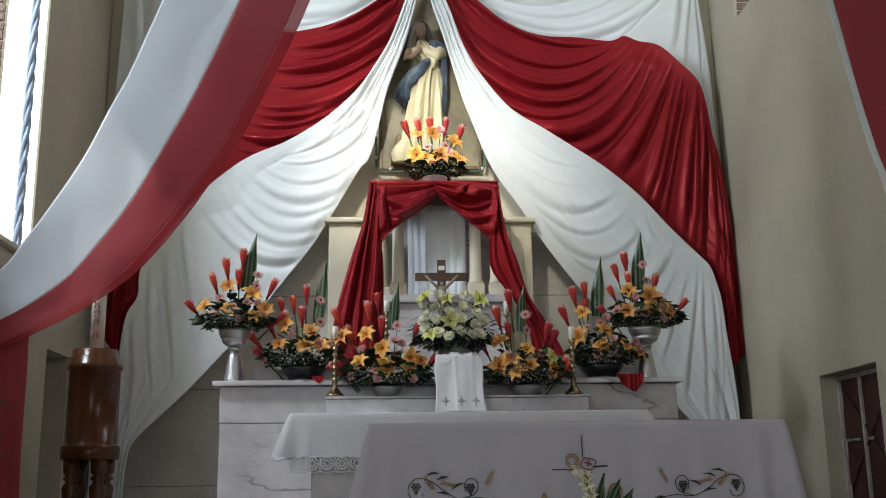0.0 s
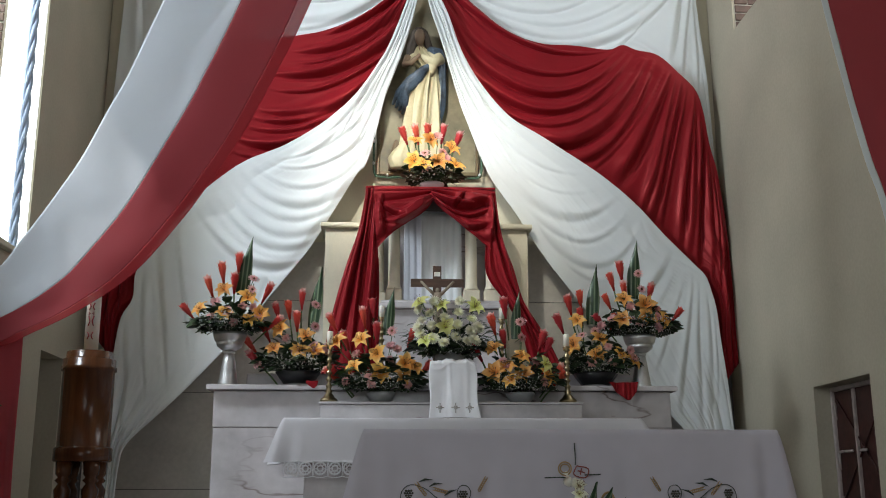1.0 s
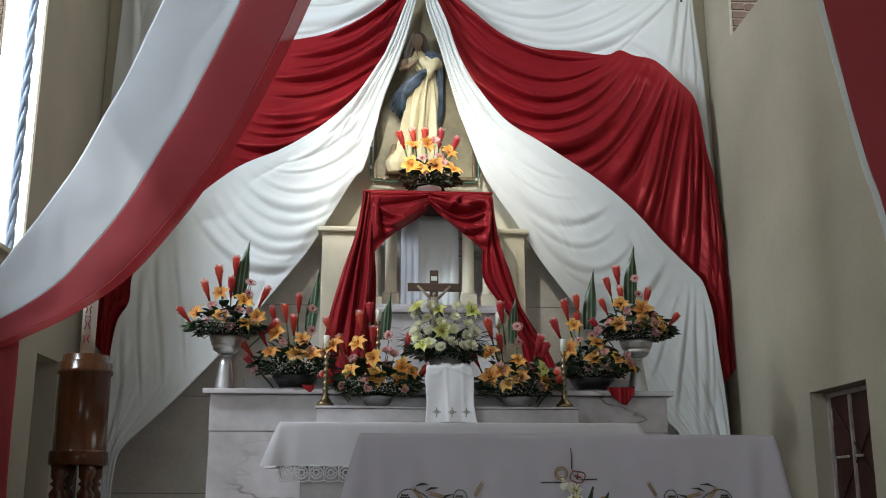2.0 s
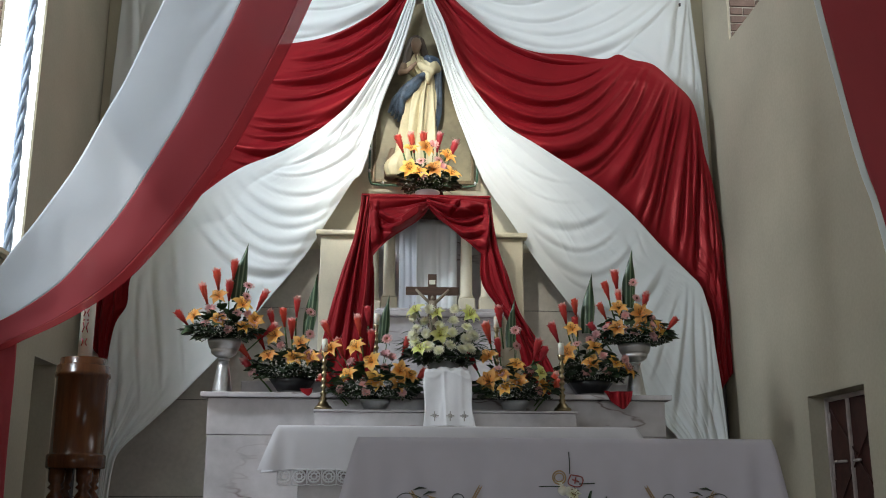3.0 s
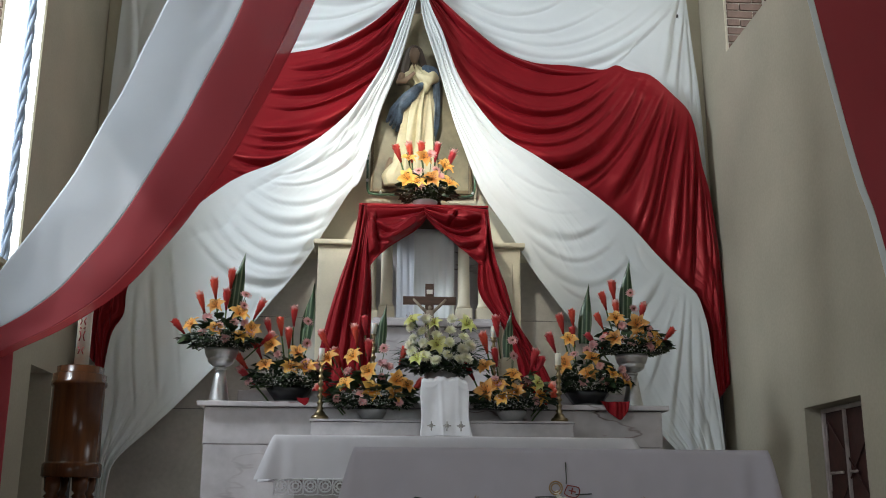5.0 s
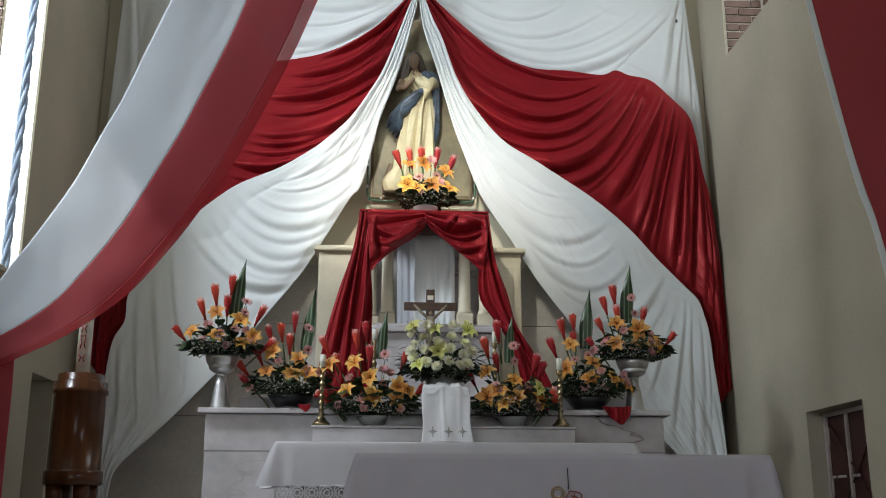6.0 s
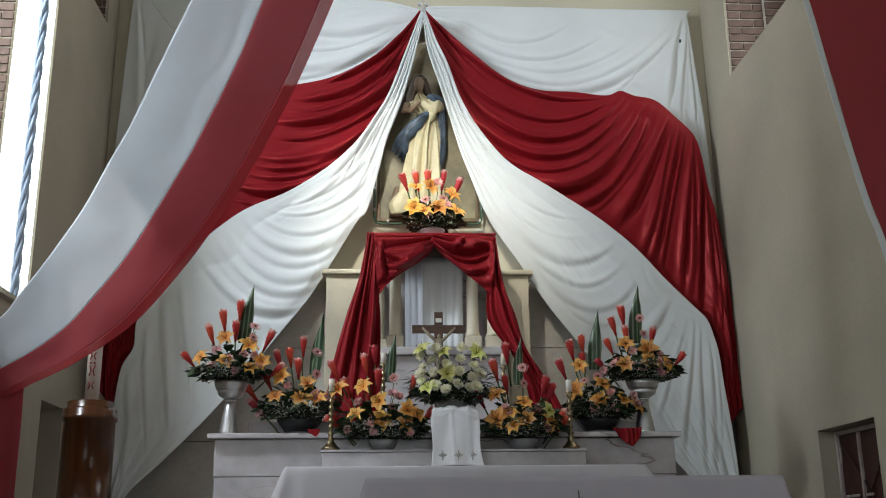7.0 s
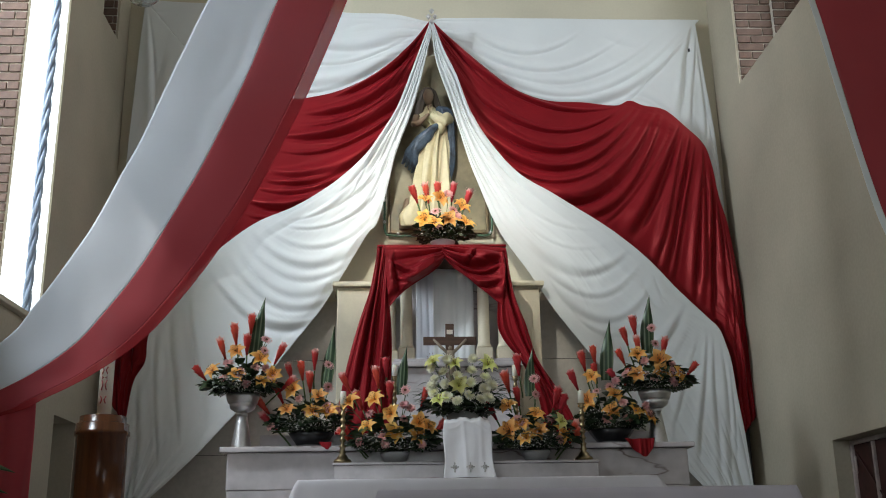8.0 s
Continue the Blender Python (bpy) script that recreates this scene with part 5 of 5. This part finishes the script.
ROBE = plain("cream_robe", (0.58, 0.52, 0.33), 0.5, vary=0.12, scale=10, grain=40)
MANTLE = plain("blue_mantle", (0.055, 0.082, 0.12), 0.35, vary=0.75, scale=14)
# shade on the head and left sleeve is put into this brown
DIM_CARVING = plain("dim_carving", (0.26, 0.18, 0.12), 0.5)
HAIR = plain("dark_brown_carving", (0.06, 0.042, 0.028), 0.6)


def robe(sections, n, seed, folds=0.10, k=9):
    """Stacked ovals (x, y, z, rx, ry) with pleats."""
    vs, fs = [], []
    pts = smooth_line(sections, 40)
    for j, (x, y, z, rx, ry) in enumerate(pts):
        for i in range(n):
            a = 6.2832 * i / n
            f = 1 + folds * math.sin(k * a + seed + 0.05 * j) + 0.5 * folds * math.sin((k + 6) * a - 0.07 * j)
            vs.append((x + rx * f * math.cos(a), y + ry * f * math.sin(a), z))
    for j in range(39):
        for i in range(n):
            m = (i + 1) % n
            fs.append((j * n + i, j * n + m, (j + 1) * n + m, (j + 1) * n + i))
    fs += [tuple(range(n))[::-1], tuple(39 * n + i for i in range(n))]
    return vs, fs


figure = mesh_of("devotional_statue", [
    (joined(robe([(0.31, 8.86, 3.47, 0.20, 0.07), (0.32, 8.86, 3.70, 0.16, 0.08), (0.335, 8.86, 3.95, 0.14, 0.08), (0.355, 8.85, 4.20, 0.115, 0.075), (0.385, 8.84, 4.38, 0.075, 0.065), (0.385, 8.84, 4.45, 0.085, 0.07), (0.35, 8.85, 4.55, 0.125, 0.07), (0.325, 8.86, 4.61, 0.07, 0.05), (0.305, 8.86, 4.66, 0.035, 0.035)], 200, 1.0, 0.25, 9),
            robe([(0.13, 8.84, 3.47, 0.09, 0.05), (0.12, 8.83, 3.56, 0.10, 0.06), (0.16, 8.84, 3.66, 0.07, 0.05), (0.20, 8.85, 3.74, 0.03, 0.03)], 32, 2.0),
            tube([(0.46, 8.84, 4.58), (0.475, 8.79, 4.51), (0.43, 8.755, 4.46), (0.36, 8.745, 4.50), (0.32, 8.75, 4.54)], [0.045, 0.06, 0.055, 0.035, 0.02], 14),
            tube([(0.40, 8.77, 4.47), (0.42, 8.765, 4.41), (0.41, 8.775, 4.35)], [0.05, 0.04, 0.012], 12)), ROBE),
    (joined(*[tube([(0.43 - 0.02 * k, 8.765, 4.47 - 0.012 * k), (0.33 - 0.01 * k, 8.75 + 0.008 * k, 4.40 - 0.028 * k), (0.21 - 0.015 * k, 8.78 + 0.008 * k, 4.30 - 0.036 * k), (0.11 + 0.02 * k, 8.83, 4.19 - 0.038 * k), (0.05 + 0.03 * k, 8.87, 4.09 - 0.03 * k)], [0.018, 0.032, 0.042, 0.040 - 0.004 * k, 0.012], 12) for k in range(4)],
            robe([(0.47, 8.89, 3.92, 0.03, 0.03), (0.495, 8.88, 4.10, 0.045, 0.04), (0.50, 8.87, 4.30, 0.045, 0.04), (0.49, 8.85, 4.48, 0.05, 0.05), (0.45, 8.82, 4.60, 0.07, 0.055), (0.41, 8.83, 4.65, 0.03, 0.03)], 32, 3.0, 0.14, 5)), MANTLE),
    (joined(lathe([(0.008, -0.085), (0.030, -0.070), (0.046, -0.025), (0.050, 0.02), (0.035, 0.06), (0.008, 0.075)], 20, (0.30, 8.82, 4.755)), tube([(0.31, 8.85, 4.61), (0.305, 8.84, 4.70)], 0.026, 10),
            tube([(0.19, 8.85, 4.56), (0.165, 8.81, 4.47), (0.21, 8.76, 4.46), (0.30, 8.735, 4.54)], [0.035, 0.035, 0.028, 0.015], 10),
            robe([(0.07, 8.92, 3.47, 0.05, 0.03), (0.08, 8.91, 3.60, 0.05, 0.035), (0.09, 8.91, 3.70, 0.035, 0.03), (0.09, 8.91, 3.76, 0.015, 0.015)], 20, 1.0)), DIM_CARVING),
    (joined(robe([(0.215, 8.87, 4.56, 0.03, 0.025), (0.225, 8.87, 4.64, 0.045, 0.035), (0.255, 8.86, 4.74, 0.05, 0.04), (0.29, 8.85, 4.82, 0.065, 0.05), (0.30, 8.845, 4.855, 0.03, 0.03)], 28, 0.5, 0.10, 6),
            robe([(0.405, 8.87, 4.60, 0.02, 0.02), (0.39, 8.87, 4.66, 0.035, 0.03), (0.36, 8.865, 4.76, 0.035, 0.035), (0.33, 8.86, 4.83, 0.04, 0.035)], 20, 0.5, 0.10, 5)), HAIR),
])
statue = new("devotional_statue", figure)
tagged(statue, "robed devotional figure in cream and blue before the painted ground", "statue")

# ---- things by the left wall ----
pc = empty("candle_stand", "varnished wooden drum stand on turned legs", "candle stand", at=(-1.985, 7.0, -0.0))
part("drum", lathe([(0.178, 0.80), (0.188, 0.81), (0.188, 0.885), (0.178, 0.895), (0.170, 0.90), (0.168, 1.39), (0.180, 1.40), (0.180, 1.425), (0.172, 1.43), (0.172, 1.475), (0.160, 1.48), (0.152, 1.485), (0.152, 1.525), (0.14, 1.53)], 48), WOOD, pc, "turned varnished drum")
for a in (0.8, 2.36, 3.93, 5.5):
    x, y = 0.125 * math.cos(a), 0.125 * math.sin(a)
    part("leg", lathe([(0.05, 0.0), (0.055, 0.03), (0.035, 0.06), (0.05, 0.2), (0.04, 0.5), (0.055, 0.62), (0.03, 0.66), (0.052, 0.68), (0.034, 0.70), (0.05, 0.72), (0.054, 0.80)], 20, (x, y, 0)), WOOD, pc)
tall = empty("tall_candle", "thick white paschal candle with red decoration", "candle", at=(-1.985, 7.0, 1.531))
part("wax", lathe([(0.047, 0), (0.047, 0.75), (0.04, 0.76), (0.01, 0.755)], 28), WAX, tall)
REDW = plain("red_wax", (0.32, 0.03, 0.03), 0.5)
for z, w, h in ((0.08, 0.03, 0.05), (0.17, 0.012, 0.07), (0.25, 0.03, 0.012), (0.28, 0.012, 0.05)):
    for dx in (-0.018, 0.018):
        part("wax_mark", tube([(dx, -0.047, z), (dx * 0.4, -0.049, z + h * 0.5), (dx, -0.047, z + h)], 0.004, 5), REDW, tall)

palm = empty("potted_palm", "dark green palm with drooping fronds in a clay pot", "plant", at=(-2.42, 5.75, ZF + 0.001))
part("pot", lathe([(0.13, 0), (0.14, 0.02), (0.19, 0.30), (0.20, 0.34), (0.18, 0.34), (0.15, 0.28)], 28), plain("clay_pot", (0.22, 0.09, 0.05), 0.7), palm)
part("stem", tube([(0, 0, 0.29), (0.01, 0, 0.9), (0.0, 0.0, 1.75)], [0.03, 0.022, 0.012], 8), STEM, palm)
for i in range(9):
    z = 1.36 + 0.055 * i
    reach, side = 0.32 + 0.04 * math.sin(2.3 * i), (-1) ** (i // 5) * (1 if i != 6 else -1)
    spine = [(side * reach * t, -0.06 * t, z + 0.10 * t - 0.13 * t * t) for t in (0, 0.25, 0.5, 0.75, 1.0)]
    part("frond", tube(spine, [0.006, 0.016, 0.020, 0.014, 0.002], 6), GREEN, palm)

# ---- door in the right wall, bars, brick reveals ----
door = empty("door_1", "dark brown iron door with a pale bar in a plastered recess", "door", kind="structure", at=(0, 0, 0))
part("leaf", box(XR + 0.14, XR + 0.18, 6.39, 7.27, ZF, 1.335), RUST, door, smooth=False)
part("frame", box(XR + 0.115, XR + 0.139, 7.235, 7.265, ZF, 1.33, 0.004), IRON, door, smooth=False)
part("lintel", box(XR + 0.115, XR + 0.139, 6.40, 7.234, 1.30, 1.33, 0.004), IRON, door, smooth=False)
leaf_bar = part("bar", box(XR + 0.118, XR + 0.139, 6.905, 6.93, ZF, 1.299, 0.003), IRON, door, smooth=False)
part("brace", tube([(XR + 0.132, 7.2, 1.25), (XR + 0.132, 6.92, 0.98), (XR + 0.132, 6.45, 0.5)], 0.006), RUST, door)
part("brace", tube([(XR + 0.132, 6.45, 1.25), (XR + 0.132, 6.92, 0.82), (XR + 0.132, 7.2, 0.55)], 0.006), RUST, door)
for y0, y1 in ((7.18, 7.13), (7.10, 6.99), (6.87, 6.78)):
    part("bolt", tube([(XR + 0.12, y0, 0.875), (XR + 0.12, (y0 + y1) / 2, 0.875), (XR + 0.12, y1, 0.875)], 0.011), IRON, leaf_bar, "pale sliding bolt")
for z in (0.45, 0.75, 1.10):
    part("hinge", tube([(XR + 0.12, 7.20, z), (XR + 0.12, 7.20, z + 0.12)], 0.008), IRON, door)

bar = tagged(part("twisted_bar", joined(*[tube([(XL - 0.10 + 0.016 * math.cos(i * 0.55 + p), 7.34 + 0.016 * math.sin(i * 0.55 + p), 2.22 + i * 0.045) for i in range(98)], 0.019, 6) for p in (0, 2.09, 4.19)]), plain("blue_grey_iron", (0.26, 0.33, 0.44), 0.4)), "blue grey twisted iron bar in the window", "window bar")
sill = structure("window_sill", box(XL - 0.5, XL + 0.05, 5.4, 7.36, 2.221, 2.26, 0.01), WALL, "plastered window sill", "sill")
lampd = empty("glass_lamp", "clear glass hanging lamp bowl", "lamp", at=(-1.80, 6.5, 4.385))
GLASS, gn, gl, gb = nodes("clear_glass")
gb.inputs["Transmission Weight"].default_value, gb.inputs["Roughness"].default_value, gb.inputs["Base Color"].default_value = 1.0, 0.05, (0.9, 0.95, 0.95, 1)
part("bowl", lathe([(0.02, 0.0), (0.08, 0.012), (0.115, 0.05), (0.125, 0.10), (0.12, 0.10), (0.11, 0.055), (0.075, 0.018), (0.02, 0.006)], 32), GLASS, lampd, "clear glass bowl")
part("rod", tube([(0, 0, 0.02), (0, 0, 2.0), (0, 0, 3.61)], 0.008), SILVER, lampd)
part("collar", lathe([(0.03, 0.10), (0.125, 0.102), (0.12, 0.13), (0.03, 0.16)], 24), SILVER, lampd)


def brick_face(name, label, origin, along, width, z0, z1, normal, keep=lambda u, z: True):
    """A bed of mortar with separate bricks standing a little proud."""
    o, d, nrm = Vector(origin), Vector(along).normalized(), Vector(normal)
    base = bmesh.new()
    vs_ = [o - nrm * 0.05, o + d * width - nrm * 0.05, o + d * width, o]
    lo = [base.verts.new((v.x, v.y, z0)) for v in vs_]
    hi = [base.verts.new((v.x, v.y, z1)) for v in vs_]
    base.faces.new(lo), base.faces.new(hi)
    for i in range(4):
        base.faces.new((lo[i], lo[(i + 1) % 4], hi[(i + 1) % 4], hi[i]))
    bmesh.ops.recalc_face_normals(base, faces=base.faces)
    wall = structure(name, base, MORTAR, label, "brickwork")
    me = bpy.data.meshes.new("brick")
    bb = box(-0.117, 0.117, -0.02, 0.008, -0.0320, 0.0320, 0.004)
    bb.to_mesh(me)
    bb.free()
    me.materials.append(BRICK)
    rot = Matrix((d, -nrm, Vector((0, 0, 1)))).transposed().to_4x4()
    row, z, r = 0, z0 + 0.045, random.Random(7)
    while z < z1 - 0.03:
        u, length = 0.004, 0.112 if row % 2 else 0.234
        while u < width - 0.03:
            length = min(length, width - u - 0.002)
            ob = new("brick", me)
            ob.parent = wall
            p = o + d * (u + length / 2) + nrm * r.uniform(-0.004, 0.003)
            ob.matrix_basis = Matrix.Translation((p.x, p.y, z + r.uniform(-0.002, 0.002))) @ rot @ Matrix.Diagonal((length / 0.234, 1, 1, 1))
            u, length = u + length + 0.011, 0.234
        row, z = row + 1, z + 0.08


brick_face("brick_reveal_right", "brown brick reveal of the high window", (XR + 0.02, 8.326, 0), (1, 0, 0), 0.34, 4.66, 6.6, (0, -1, 0))
brick_face("brick_reveal_right_outer", "brown brick reveal of the high window", (XR + 0.36, 8.27, 0), (1, 0, 0), 0.22, 4.66, 6.6, (0, -1, 0))
brick_face("brick_reveal_left", "brown brick reveal of the small window", (XL - 0.3, 8.655, 0), (1, 0, 0), 0.28, 5.25, 6.9, (0, -1, 0))
brick_face("brick_pier", "brick pier outside the tall window", (-4.0, 7.65, 0), (1, 0, 0), 0.95, 1.6, 6.4, (0, -1, 0))

# ---- small details on the drapery and the shelf ----
orn = tagged(part("crystal_ornament", joined(*[lathe([(0.002, -0.03), (0.022, -0.008), (0.022, 0.008), (0.002, 0.03)], 6, (0.335 + dx, 8.62, 5.49 + dz)) for dx, dz in ((0, 0.06), (-0.03, 0.0), (0.03, 0.0), (0, -0.05))]), SILVER), "faceted crystal ornament pinned where the swags meet", "ornament")
clip = tagged(part("curtain_clip", box(2.845, 2.862, 8.85, 8.87, 5.262, 5.292, 0.003), BLACKP), "small black clip on the white cloth", "clip")
for x, w, d in ((-0.50, 0.045, 0.05), (1.70, 0.105, 0.125)):
    scarf = empty("red_scarf", "corner of red satin cloth hanging over the shelf edge", "cloth", "red shelf cloths")
    hung("cloth", [(x - w, 1.362), (x, 1.358), (x + w, 1.362)], [(x - 0.8 * w, 1.34), (x - 0.2 * w, 1.358 - 0.75 * d), (x + 0.35 * w, 1.358 - d), (x + 0.85 * w, 1.358 - 0.55 * d)], 7.165, lambda a, b: 60 * a, 0.012, RED, scarf, nu=30, nv=16, seed=71)
structure("window_2", box(XR + 0.58, XR + 0.70, 8.0, 8.6, 4.6, 6.7, 0.004), DARKWOOD, "dark wooden frame of the high window", "window frame")
glassware = tagged(part("glass_cruet", lathe([(0.028, 0.0), (0.03, 0.01), (0.026, 0.05), (0.010, 0.075), (0.009, 0.10), (0.014, 0.105), (0.010, 0.105)], 16, (0.045, 8.935, 3.466)), GLASS), "small clear glass cruet on the frame ledge", "cruet")
